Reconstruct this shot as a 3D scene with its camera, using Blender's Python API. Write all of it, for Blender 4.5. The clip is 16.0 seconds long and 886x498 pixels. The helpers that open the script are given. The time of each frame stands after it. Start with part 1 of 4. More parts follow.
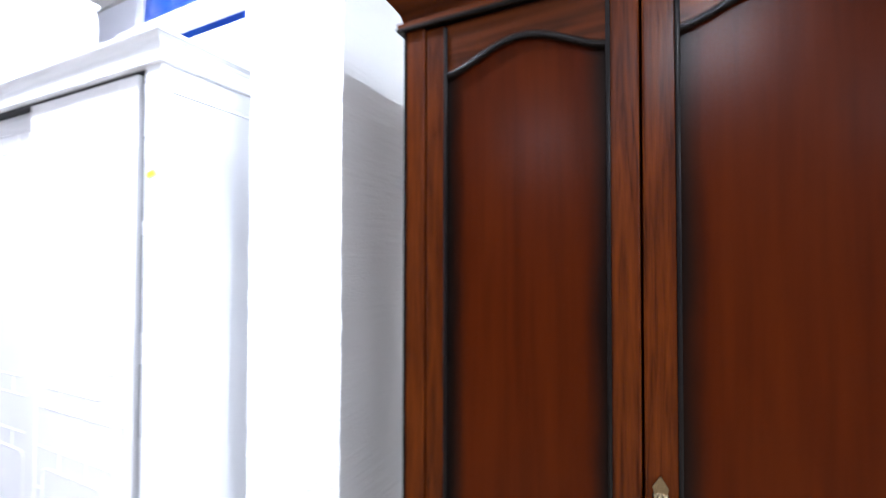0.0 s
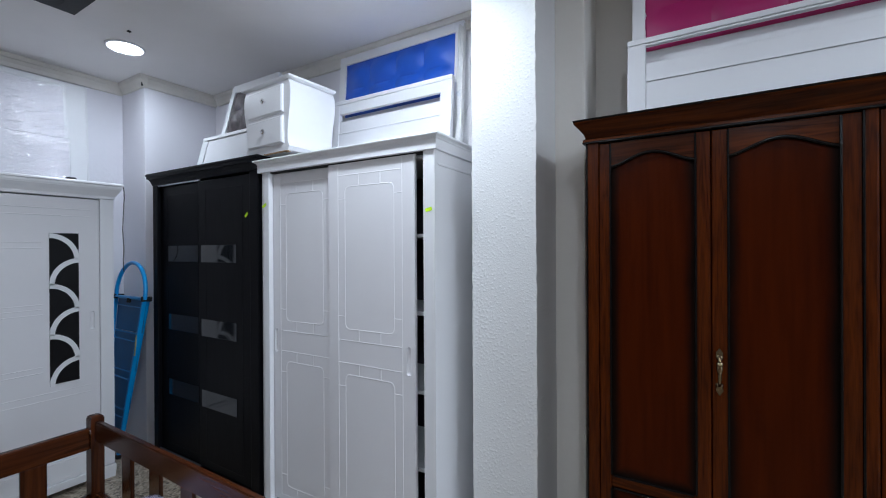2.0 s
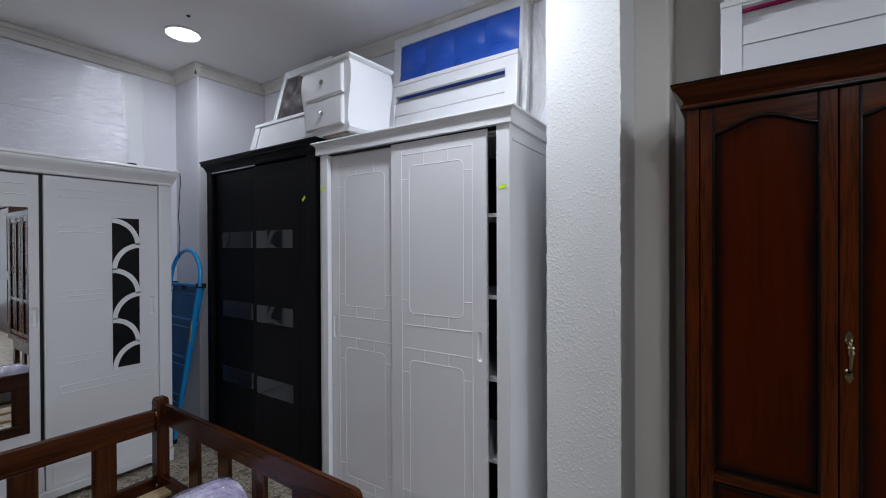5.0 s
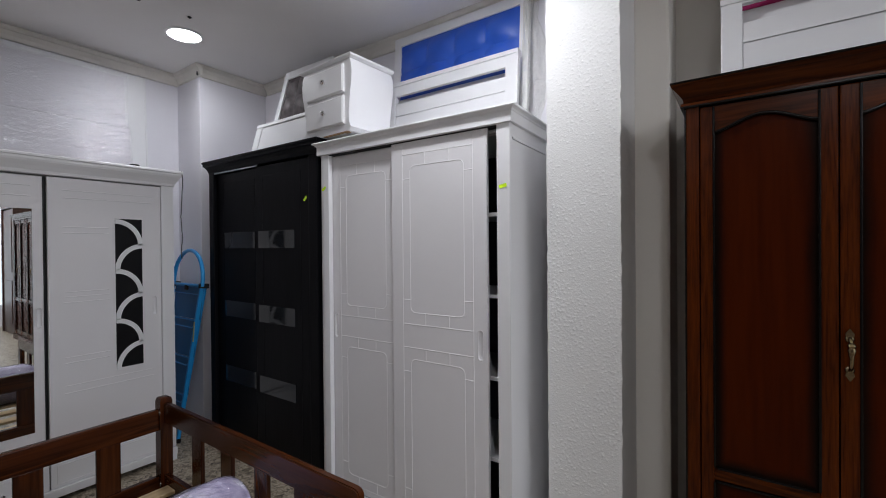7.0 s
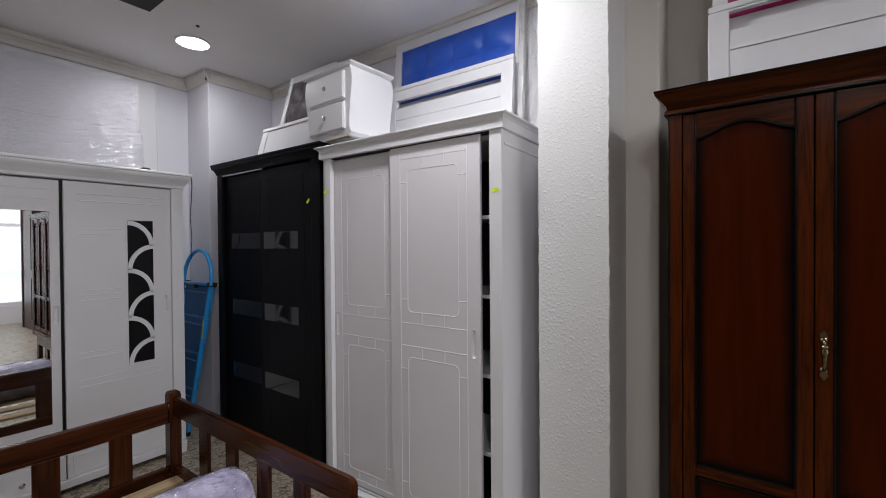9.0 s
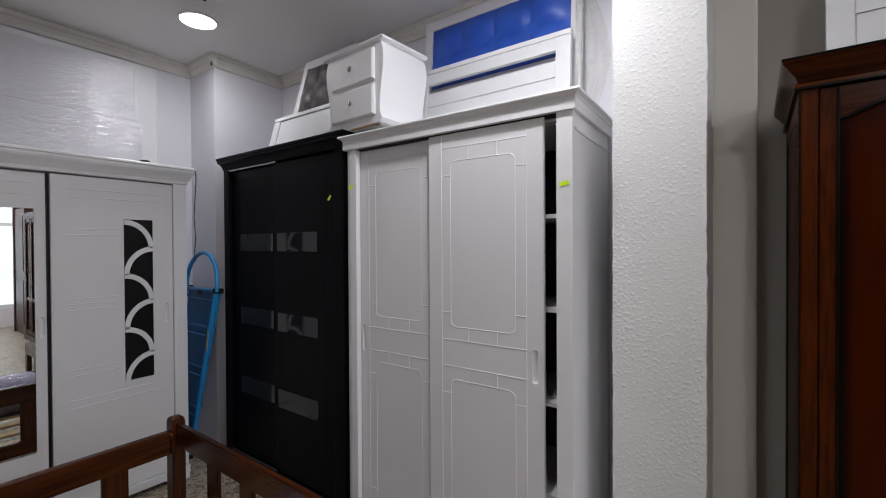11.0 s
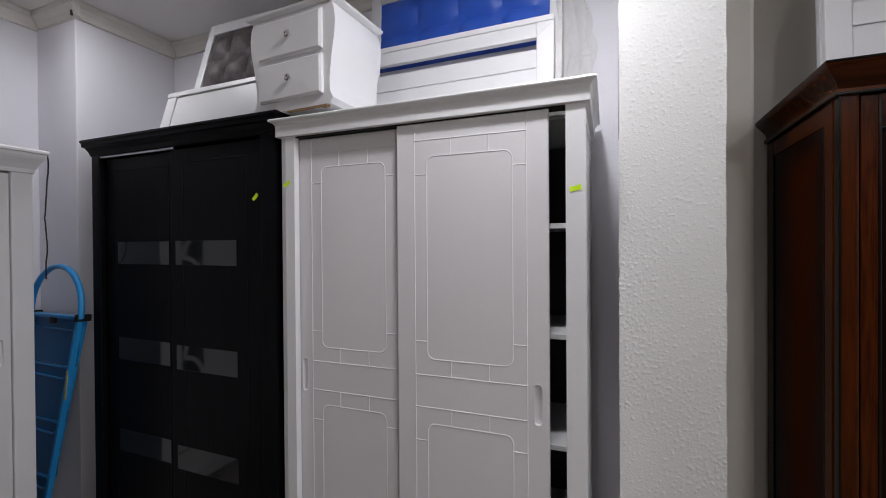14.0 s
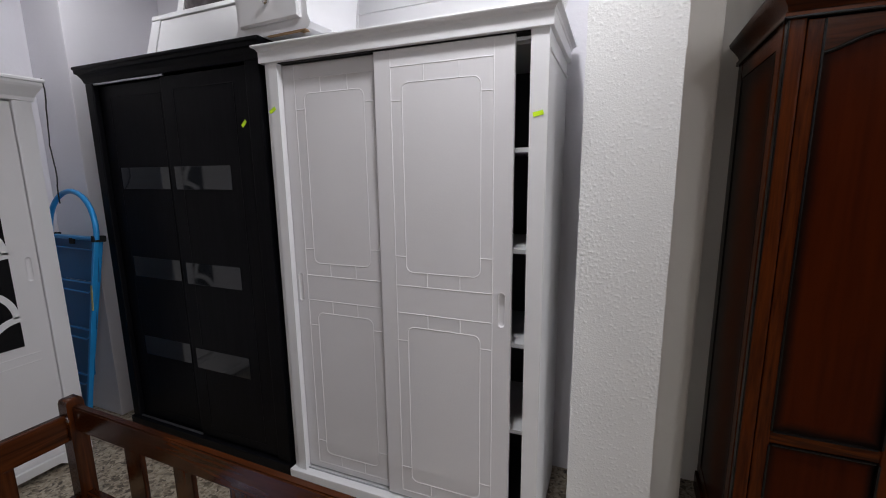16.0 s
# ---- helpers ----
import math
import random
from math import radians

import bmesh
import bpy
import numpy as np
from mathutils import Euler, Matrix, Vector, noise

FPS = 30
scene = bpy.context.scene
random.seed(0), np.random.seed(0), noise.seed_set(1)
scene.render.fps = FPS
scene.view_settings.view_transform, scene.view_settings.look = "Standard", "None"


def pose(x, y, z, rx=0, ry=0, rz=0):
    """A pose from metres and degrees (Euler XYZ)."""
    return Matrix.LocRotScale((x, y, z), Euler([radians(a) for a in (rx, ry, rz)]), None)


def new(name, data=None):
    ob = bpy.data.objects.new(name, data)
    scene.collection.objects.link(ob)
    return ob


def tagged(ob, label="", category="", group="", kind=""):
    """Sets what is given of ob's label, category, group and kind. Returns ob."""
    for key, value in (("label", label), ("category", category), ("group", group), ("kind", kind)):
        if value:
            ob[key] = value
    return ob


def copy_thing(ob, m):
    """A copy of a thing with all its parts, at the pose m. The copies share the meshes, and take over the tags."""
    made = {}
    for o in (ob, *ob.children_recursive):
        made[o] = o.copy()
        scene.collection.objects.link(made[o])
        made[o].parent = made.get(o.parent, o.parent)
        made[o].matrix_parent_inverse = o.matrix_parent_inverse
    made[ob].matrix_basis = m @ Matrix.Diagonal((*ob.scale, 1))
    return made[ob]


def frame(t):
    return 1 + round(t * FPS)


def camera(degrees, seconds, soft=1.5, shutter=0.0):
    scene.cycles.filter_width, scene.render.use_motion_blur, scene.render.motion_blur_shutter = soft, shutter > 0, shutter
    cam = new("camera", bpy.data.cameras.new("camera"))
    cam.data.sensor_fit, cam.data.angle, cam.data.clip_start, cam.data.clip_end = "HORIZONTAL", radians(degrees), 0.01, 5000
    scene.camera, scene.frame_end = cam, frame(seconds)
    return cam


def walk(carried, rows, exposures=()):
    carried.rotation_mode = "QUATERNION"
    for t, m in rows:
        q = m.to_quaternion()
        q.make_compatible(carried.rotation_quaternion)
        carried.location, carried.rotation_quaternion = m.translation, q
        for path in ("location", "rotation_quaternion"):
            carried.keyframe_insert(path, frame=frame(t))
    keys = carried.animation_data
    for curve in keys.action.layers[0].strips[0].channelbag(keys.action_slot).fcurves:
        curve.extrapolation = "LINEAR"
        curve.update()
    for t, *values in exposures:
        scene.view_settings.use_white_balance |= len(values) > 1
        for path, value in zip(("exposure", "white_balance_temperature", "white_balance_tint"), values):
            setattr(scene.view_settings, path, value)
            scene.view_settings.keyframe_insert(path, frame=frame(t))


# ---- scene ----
cam = camera(91.8, 16.0, soft=1.0, shutter=0.4)
PATH = [
    (0.0, 1.105, -0.635, 1.545, 26.59, 1.22, -0.11),
    (0.5, 1.06, -1.02, 1.588, 26.69, 0.09, 0.17),
    (1.0, 0.981, -1.334, 1.602, 27.68, 0.13, 0.22),
    (1.5, 0.991, -1.53, 1.619, 29.94, 0.02, 0.3),
    (2.0, 1.067, -1.672, 1.576, 31.46, -0.11, 0.31),
    (2.5, 1.072, -1.698, 1.552, 32.21, -0.17, 0.29),
    (3.0, 0.976, -1.708, 1.558, 32.77, -0.25, 0.27),
    (3.5, 0.874, -1.712, 1.53, 33.43, -0.34, 0.23),
    (4.0, 0.829, -1.727, 1.51, 34.11, -0.35, 0.28),
    (6.5, 0.833, -1.694, 1.484, 34.83, -0.3, 0.34),
    (7.0, 0.838, -1.715, 1.492, 34.92, -0.39, 0.49),
    (7.5, 0.855, -1.728, 1.489, 34.83, -0.32, 0.39),
    (8.0, 0.887, -1.76, 1.504, 35.08, -0.36, 0.46),
    (8.5, 0.925, -1.759, 1.509, 35.89, -0.51, 0.46),
    (9.0, 0.937, -1.73, 1.509, 36.23, -0.62, 0.43),
    (9.5, 0.913, -1.705, 1.496, 36.51, -0.7, 0.46),
    (10.0, 0.839, -1.707, 1.493, 36.53, -0.63, 0.36),
    (12.3, 0.215, -1.437, 1.58, 30.6, -0.36, 0.2),
    (12.5, 0.189, -1.434, 1.582, 28.44, -0.35, 0.19),
    (13.0, 0.139, -1.432, 1.59, 24.01, -0.38, 0.25),
    (13.5, 0.101, -1.441, 1.578, 22.4, -0.29, 0.28),
    (14.0, 0.1, -1.455, 1.573, 22.34, -0.44, 0.39),
    (14.5, 0.125, -1.507, 1.576, 22.4, -1.01, 0.43),
    (14.6, 0.138, -1.532, 1.582, 22.2, -3.98, 0.42),
    (14.7, 0.162, -1.552, 1.584, 22.3, -6.86, 0.45),
    (14.8, 0.182, -1.566, 1.577, 22.3, -8.16, 0.45),
    (15.0, 0.239, -1.578, 1.576, 22.62, -9.16, 0.43),
    (15.5, 0.297, -1.591, 1.557, 22.72, -9.48, 0.4),
    (16.0, 0.272, -1.549, 1.561, 23.21, -10.15, 0.64),
]
walk(cam, [(t, pose(x, y, z, 90 + pitch, roll, yaw)) for t, x, y, z, yaw, pitch, roll in PATH],
     exposures=[(0.0, 2.15, 5600, 8), (0.5, 1.38, 5600, 5), (1.0, 0.83, 5550, 4), (1.5, 0.58, 5600, 4), (2.0, 0.37, 5600, 4), (3.0, 0.1, 5650, 4), (4.0, 0.0, 5750, 5), (6.5, 0.0, 6250, 8), (9.0, 0.0, 6500, 10), (14.5, -0.04, 6500, 10), (15.2, -0.08, 6500, 10), (16.0, 0.08, 6500, 10)])

# ---- world and lamps ----
world = bpy.data.worlds.new("world")
world.use_nodes = True
scene.world = world
wn = world.node_tree
sky = wn.nodes.new("ShaderNodeTexSky")
sky.sky_type, sky.sun_disc = "NISHITA", False
sky.sun_elevation, sky.sun_rotation = radians(40), radians(90)
wn.links.new(sky.outputs[0], wn.nodes["Background"].inputs[0])
wn.nodes["Background"].inputs[1].default_value = 0.1

CEIL = 2.95
WALL_Y, WALL_X = 0.58, -3.10
ROOM_X1, ROOM_Y0 = 6.0, -5.2
# The 4th, 6th, 7th and 8th are unseen fill lamps added to brighten surfaces.
LIGHTS = [(-2.28, -0.309), (-0.1, -0.44), (3.0, -0.44), (5.0, -0.44), (-0.1, -4.2), (3.0, -4.2), (5.0, -4.2), (1.45, -2.3)]
LAMP_W = (4.8, 15.8, 28.0, 26.0, 13.0, 7.0, 22.0, 16.0)
for (x, y), watts in zip(LIGHTS, LAMP_W):
    lamp = bpy.data.lights.new("downlight_lamp", "AREA")
    lamp.shape, lamp.size, lamp.energy, lamp.color = "DISK", 0.2, watts, (0.97, 0.965, 1.0)
    lo = new("downlight_lamp", lamp)
    lo.location = (x, y, CEIL - 0.03)


# ---- materials ----
def mat(name, color, rough=0.5, metal=0.0, var=0.06, scale=6.0, bump=0.0, bscale=60.0, spec=0.5, coat=0.0):
    """Plain surface: base colour with slow and fine variation, and a fine relief."""
    m = bpy.data.materials.new(name)
    m.use_nodes = True
    nt = m.node_tree
    b = nt.nodes["Principled BSDF"]
    b.inputs["Roughness"].default_value, b.inputs["Metallic"].default_value = rough, metal
    b.inputs["Specular IOR Level"].default_value = spec
    b.inputs["Coat Weight"].default_value, b.inputs["Coat Roughness"].default_value = coat, 0.08
    tc = nt.nodes.new("ShaderNodeTexCoord")
    n1 = nt.nodes.new("ShaderNodeTexNoise")
    n1.inputs["Scale"].default_value, n1.inputs["Detail"].default_value = scale, 6
    nt.links.new(tc.outputs["Object"], n1.inputs["Vector"])
    ramp = nt.nodes.new("ShaderNodeMix")
    ramp.data_type = "RGBA"
    ramp.inputs[6].default_value = (*[c * (1 - var) for c in color], 1)
    ramp.inputs[7].default_value = (*[min(1, c * (1 + var)) for c in color], 1)
    nt.links.new(n1.outputs[0], ramp.inputs[0])
    nt.links.new(ramp.outputs[2], b.inputs["Base Color"])
    mr = nt.nodes.new("ShaderNodeMapRange")
    mr.inputs[3].default_value, mr.inputs[4].default_value = max(0.02, rough - 0.06), rough + 0.08
    nt.links.new(n1.outputs[0], mr.inputs[0])
    nt.links.new(mr.outputs[0], b.inputs["Roughness"])
    if bump:
        n2 = nt.nodes.new("ShaderNodeTexNoise")
        n2.inputs["Scale"].default_value, n2.inputs["Detail"].default_value = bscale, 4
        nt.links.new(tc.outputs["Object"], n2.inputs["Vector"])
        bp = nt.nodes.new("ShaderNodeBump")
        bp.inputs["Strength"].default_value, bp.inputs["Distance"].default_value = bump, 0.004
        nt.links.new(n2.outputs[0], bp.inputs["Height"])
        nt.links.new(bp.outputs[0], b.inputs["Normal"])
    return m


def wood(name, dark, light, rough=0.3, axis="Z", grain=1.0, coat=0.3, fine=0.5, spec=0.5):
    """Varnished wood: long streaks along an axis, cathedral figure and fine pores."""
    m = bpy.data.materials.new(name)
    m.use_nodes = True
    nt = m.node_tree
    b = nt.nodes["Principled BSDF"]
    tc = nt.nodes.new("ShaderNodeTexCoord")
    mp = nt.nodes.new("ShaderNodeMapping")
    sc = [14 * grain, 14 * grain, 14 * grain]
    sc["XYZ".index(axis)] = 0.9 * grain
    mp.inputs["Scale"].default_value = sc
    nt.links.new(tc.outputs["Object"], mp.inputs[0])
    n0 = nt.nodes.new("ShaderNodeTexNoise")
    n0.inputs["Scale"].default_value, n0.inputs["Detail"].default_value = 1.0, 3
    n0.inputs["Distortion"].default_value = 0.6
    nt.links.new(mp.outputs[0], n0.inputs["Vector"])
    wv = nt.nodes.new("ShaderNodeMath")
    wv.operation = "MULTIPLY"
    wv.inputs[1].default_value = 9.0
    nt.links.new(n0.outputs[0], wv.inputs[0])
    pp = nt.nodes.new("ShaderNodeMath")
    pp.operation = "PINGPONG"
    pp.inputs[1].default_value = 1.0
    nt.links.new(wv.outputs[0], pp.inputs[0])
    n1 = nt.nodes.new("ShaderNodeTexNoise")
    n1.inputs["Scale"].default_value, n1.inputs["Detail"].default_value = 7.0, 5
    nt.links.new(mp.outputs[0], n1.inputs["Vector"])
    mx = nt.nodes.new("ShaderNodeMix")
    mx.inputs[0].default_value = fine
    nt.links.new(pp.outputs[0], mx.inputs[2])
    nt.links.new(n1.outputs[0], mx.inputs[3])
    cr = nt.nodes.new("ShaderNodeValToRGB")
    cr.color_ramp.elements[0].position, cr.color_ramp.elements[0].color = 0.15, (*dark, 1)
    cr.color_ramp.elements[1].position, cr.color_ramp.elements[1].color = 0.85, (*light, 1)
    nt.links.new(mx.outputs[0], cr.inputs[0])
    nt.links.new(cr.outputs[0], b.inputs["Base Color"])
    b.inputs["Roughness"].default_value = rough
    b.inputs["Specular IOR Level"].default_value = spec
    b.inputs["Coat Weight"].default_value, b.inputs["Coat Roughness"].default_value = coat, 0.16
    bp = nt.nodes.new("ShaderNodeBump")
    bp.inputs["Strength"].default_value, bp.inputs["Distance"].default_value = 0.12, 0.002
    nt.links.new(n1.outputs[0], bp.inputs["Height"])
    nt.links.new(bp.outputs[0], b.inputs["Normal"])
    return m


def terrazzo(name):
    m = bpy.data.materials.new(name)
    m.use_nodes = True
    nt = m.node_tree
    b = nt.nodes["Principled BSDF"]
    tc = nt.nodes.new("ShaderNodeTexCoord")
    cols = []
    for sc, lo, hi in ((90, 0.0, 1.0), (38, 0.0, 1.0)):
        v = nt.nodes.new("ShaderNodeTexVoronoi")
        v.inputs["Scale"].default_value = sc
        nt.links.new(tc.outputs["Object"], v.inputs["Vector"])
        cols.append(v)
    cr = nt.nodes.new("ShaderNodeValToRGB")
    e = cr.color_ramp.elements
    e[0].position, e[0].color = 0.0, (0.06, 0.045, 0.035, 1)
    e[1].position, e[1].color = 1.0, (0.50, 0.44, 0.35, 1)
    k = e.new(0.22)
    k.color = (0.27, 0.22, 0.16, 1)
    k = e.new(0.55)
    k.color = (0.37, 0.32, 0.25, 1)
    sp = nt.nodes.new("ShaderNodeSeparateColor")
    nt.links.new(cols[0].outputs["Color"], sp.inputs[0])
    nt.links.new(sp.outputs[0], cr.inputs[0])
    cr2 = nt.nodes.new("ShaderNodeValToRGB")
    e = cr2.color_ramp.elements
    e[0].position, e[0].color = 0.02, (0.15, 0.12, 0.09, 1)
    e[1].position, e[1].color = 0.3, (1, 1, 1, 1)
    sp2 = nt.nodes.new("ShaderNodeSeparateColor")
    nt.links.new(cols[1].outputs["Color"], sp2.inputs[0])
    nt.links.new(sp2.outputs[1], cr2.inputs[0])
    mx = nt.nodes.new("ShaderNodeMix")
    mx.data_type, mx.blend_type = "RGBA", "MULTIPLY"
    mx.inputs[0].default_value = 0.8
    nt.links.new(cr.outputs[0], mx.inputs[6])
    nt.links.new(cr2.outputs[0], mx.inputs[7])
    nt.links.new(mx.outputs[2], b.inputs["Base Color"])
    b.inputs["Roughness"].default_value = 0.4
    return m


def film(name, tint=(1, 1, 1), haze=0.25, wrinkle=14.0, relief=0.03):
    """Clear packing film: mostly see-through, with sharp wrinkled highlights."""
    m = bpy.data.materials.new(name)
    m.use_nodes = True
    nt = m.node_tree
    out = nt.nodes["Material Output"]
    b = nt.nodes["Principled BSDF"]
    b.inputs["Base Color"].default_value = (0.8, 0.82, 0.85, 1)
    b.inputs["Roughness"].default_value = 0.12
    tr = nt.nodes.new("ShaderNodeBsdfTransparent")
    tr.inputs[0].default_value = (*tint, 1)
    tc = nt.nodes.new("ShaderNodeTexCoord")
    n = nt.nodes.new("ShaderNodeTexNoise")
    n.inputs["Scale"].default_value, n.inputs["Detail"].default_value, n.inputs["Distortion"].default_value = wrinkle, 3, 1.6
    mp = nt.nodes.new("ShaderNodeMapping")
    mp.inputs["Scale"].default_value = (0.9, 0.5, 2.3)
    nt.links.new(tc.outputs["Object"], mp.inputs[0])
    nt.links.new(mp.outputs[0], n.inputs["Vector"])
    bp = nt.nodes.new("ShaderNodeBump")
    bp.inputs["Strength"].default_value, bp.inputs["Distance"].default_value = 1.0, relief
    nt.links.new(n.outputs[0], bp.inputs["Height"])
    nt.links.new(bp.outputs[0], b.inputs["Normal"])
    fr = nt.nodes.new("ShaderNodeFresnel")
    fr.inputs[0].default_value = 2.1
    nt.links.new(bp.outputs[0], fr.inputs["Normal"])
    gl = nt.nodes.new("ShaderNodeBsdfGlossy")
    gl.inputs["Roughness"].default_value = 0.08
    nt.links.new(bp.outputs[0], gl.inputs["Normal"])
    veil = nt.nodes.new("ShaderNodeMixShader")
    veil.inputs[0].default_value = haze
    nt.links.new(tr.outputs[0], veil.inputs[1])
    nt.links.new(b.outputs[0], veil.inputs[2])
    mx = nt.nodes.new("ShaderNodeMixShader")
    nt.links.new(fr.outputs[0], mx.inputs[0])
    nt.links.new(veil.outputs[0], mx.inputs[1])
    nt.links.new(gl.outputs[0], mx.inputs[2])
    nt.links.new(mx.outputs[0], out.inputs[0])
    return m


def glow(name, color, strength):
    m = bpy.data.materials.new(name)
    m.use_nodes = True
    b = m.node_tree.nodes["Principled BSDF"]
    b.inputs["Emission Color"].default_value = (*color, 1)
    b.inputs["Emission Strength"].default_value = strength
    return m


def floral(name):
    """Lilac and white quilt cloth with blurred petals and a grey ground."""
    m = mat(name, (0.62, 0.58, 0.75), 0.6, bump=0.3, bscale=25)
    nt = m.node_tree
    b = nt.nodes["Principled BSDF"]
    tc = nt.nodes.new("ShaderNodeTexCoord")
    v = nt.nodes.new("ShaderNodeTexVoronoi")
    v.feature = "SMOOTH_F1"
    v.inputs["Scale"].default_value = 9
    n = nt.nodes.new("ShaderNodeTexNoise")
    n.inputs["Scale"].default_value, n.inputs["Detail"].default_value = 26, 5
    for q in (v, n):
        nt.links.new(tc.outputs["Object"], q.inputs["Vector"])
    ad = nt.nodes.new("ShaderNodeMath")
    ad.operation = "MULTIPLY_ADD"
    ad.inputs[1].default_value = 0.7
    nt.links.new(n.outputs[0], ad.inputs[0])
    nt.links.new(v.outputs["Distance"], ad.inputs[2])
    cr = nt.nodes.new("ShaderNodeValToRGB")
    e = cr.color_ramp.elements
    e[0].position, e[0].color = 0.45, (0.80, 0.79, 0.86, 1)
    e[1].position, e[1].color = 0.95, (0.30, 0.26, 0.42, 1)
    k = e.new(0.65)
    k.color = (0.55, 0.50, 0.68, 1)
    nt.links.new(ad.outputs[0], cr.inputs[0])
    nt.links.new(cr.outputs[0], b.inputs["Base Color"])
    return m


# Tone chosen to limit bounce light and reflections from the unseen south wall.
M_TAUPE = mat("closing_wall_taupe", (0.26, 0.235, 0.22), 0.6, var=0.1, scale=2, bump=0.2)
M_WALL = mat("wall_paint", (0.78, 0.77, 0.82), 0.6, var=0.05, scale=2.5, bump=0.25, bscale=45)
M_PILLAR = mat("pillar_plaster", (0.76, 0.76, 0.755), 0.58, var=0.05, scale=4, bump=0.35, bscale=160)
M_PLAIN = mat("grey_plaster", (0.86, 0.83, 0.78), 0.65, var=0.05, scale=3, bump=0.3, bscale=30)
M_CEIL = mat("ceiling_paint", (0.84, 0.82, 0.81), 0.7, var=0.10, scale=1.5, bump=0.1)
M_CROWN = mat("crown_plaster", (0.74, 0.71, 0.66), 0.55, var=0.14, scale=7, bump=0.2)
M_FLOOR = terrazzo("terrazzo_floor")
M_WHITE = mat("white_lacquer", (0.80, 0.80, 0.82), 0.32, var=0.025, scale=3, bump=0.06, bscale=120)
M_WHITE_DOOR = mat("white_door_lacquer", (0.76, 0.75, 0.77), 0.38, var=0.03, scale=4, bump=0.06, bscale=140)
M_BEAD = mat("groove_lacquer", (0.79, 0.78, 0.80), 0.35, var=0.02)
# Dark tone puts the shade of the unlit interior into the board colour.
M_INNER = mat("shade_toned_interior_board", (0.052, 0.052, 0.068), 0.5)
M_BLACK = wood("black_stained_wood", (0.0020, 0.0020, 0.0030), (0.0052, 0.0052, 0.0070), 0.40, grain=1.6, coat=0.0, spec=0.10)
M_GLASSBLK = mat("black_glass", (0.012, 0.014, 0.018), 0.04, var=0.0, spec=0.65)
M_BLKPANEL = mat("black_gloss_panel", (0.006, 0.006, 0.007), 0.18, var=0.02, spec=0.22)
M_LABEL = mat("worn_yellow_label", (0.55, 0.47, 0.22), 0.6, var=0.5, scale=70)
M_ALU = mat("aluminium_track", (0.45, 0.46, 0.48), 0.35, metal=1.0)
M_MIRROR = mat("mirror_silver", (0.9, 0.91, 0.9), 0.02, metal=1.0, var=0.0)
M_MIRROR.node_tree.nodes["Principled BSDF"].inputs["Roughness"].default_value = 0.01
for l in list(M_MIRROR.node_tree.links):
    if l.to_socket.name == "Roughness":
        M_MIRROR.node_tree.links.remove(l)
M_CHROME = mat("chrome", (0.85, 0.85, 0.87), 0.12, metal=1.0)
M_BRASS = mat("aged_brass", (0.22, 0.165, 0.095), 0.24, metal=1.0, var=0.5, scale=90)
M_PANEL = wood("red_brown_veneer", (0.027, 0.0034, 0.0002), (0.050, 0.0075, 0.0004), 0.26, grain=0.55, coat=0.0, fine=0.8, spec=0.06)
M_STILE = wood("orange_brown_oak", (0.015, 0.0023, 0.0002), (0.084, 0.0165, 0.0011), 0.27, grain=2.0, coat=0.0, fine=0.72, spec=0.12)
M_RAIL = wood("orange_brown_oak_rail", (0.015, 0.0027, 0.0002), (0.078, 0.0160, 0.0011), 0.27, axis="X", grain=1.5, coat=0.0, spec=0.12)
M_PATINA = mat("black_patina", (0.004, 0.0028, 0.0024), 0.22, spec=0.20, var=0.08, scale=20)


def antiqued(name, source, ex, ez, soft):
    """Veneer with a black hand-rubbed glaze that fades in from the edges of its field (share of width, share of height)."""
    m = source.copy()
    m.name = name
    nt = m.node_tree
    bsdf = nt.nodes["Principled BSDF"]
    src = bsdf.inputs["Base Color"].links[0].from_socket
    tc = nt.nodes.new("ShaderNodeTexCoord")
    sp = nt.nodes.new("ShaderNodeSeparateXYZ")
    nt.links.new(tc.outputs["Generated"], sp.inputs[0])
    wob = nt.nodes.new("ShaderNodeTexNoise")
    wob.inputs["Scale"].default_value, wob.inputs["Detail"].default_value = 5.0, 3
    nt.links.new(tc.outputs["Object"], wob.inputs["Vector"])
    dist = []
    for ax, w in ex, ez:
        pp = nt.nodes.new("ShaderNodeMath")
        pp.operation = "PINGPONG"
        pp.inputs[1].default_value = 0.5
        nt.links.new(sp.outputs[ax], pp.inputs[0])
        sc = nt.nodes.new("ShaderNodeMath")
        sc.operation = "MULTIPLY"
        sc.inputs[1].default_value = w
        nt.links.new(pp.outputs[0], sc.inputs[0])
        dist.append(sc)
    mn = nt.nodes.new("ShaderNodeMath")
    mn.operation = "MINIMUM"
    for k in (0, 1):
        nt.links.new(dist[k].outputs[0], mn.inputs[k])
    ad = nt.nodes.new("ShaderNodeMath")
    ad.operation = "MULTIPLY_ADD"
    ad.inputs[1].default_value = soft * 0.9
    nt.links.new(wob.outputs[0], ad.inputs[0])
    nt.links.new(mn.outputs[0], ad.inputs[2])
    mr = nt.nodes.new("ShaderNodeMapRange")
    mr.interpolation_type = "SMOOTHSTEP"
    mr.inputs[1].default_value, mr.inputs[2].default_value = soft * 0.55, soft * 1.9
    nt.links.new(ad.outputs[0], mr.inputs[0])
    mx = nt.nodes.new("ShaderNodeMix")
    mx.data_type = "RGBA"
    mx.inputs[6].default_value = (0.006, 0.003, 0.002, 1)
    nt.links.new(mr.outputs[0], mx.inputs[0])
    nt.links.new(src, mx.inputs[7])
    nt.links.new(mx.outputs[2], bsdf.inputs["Base Color"])
    return m


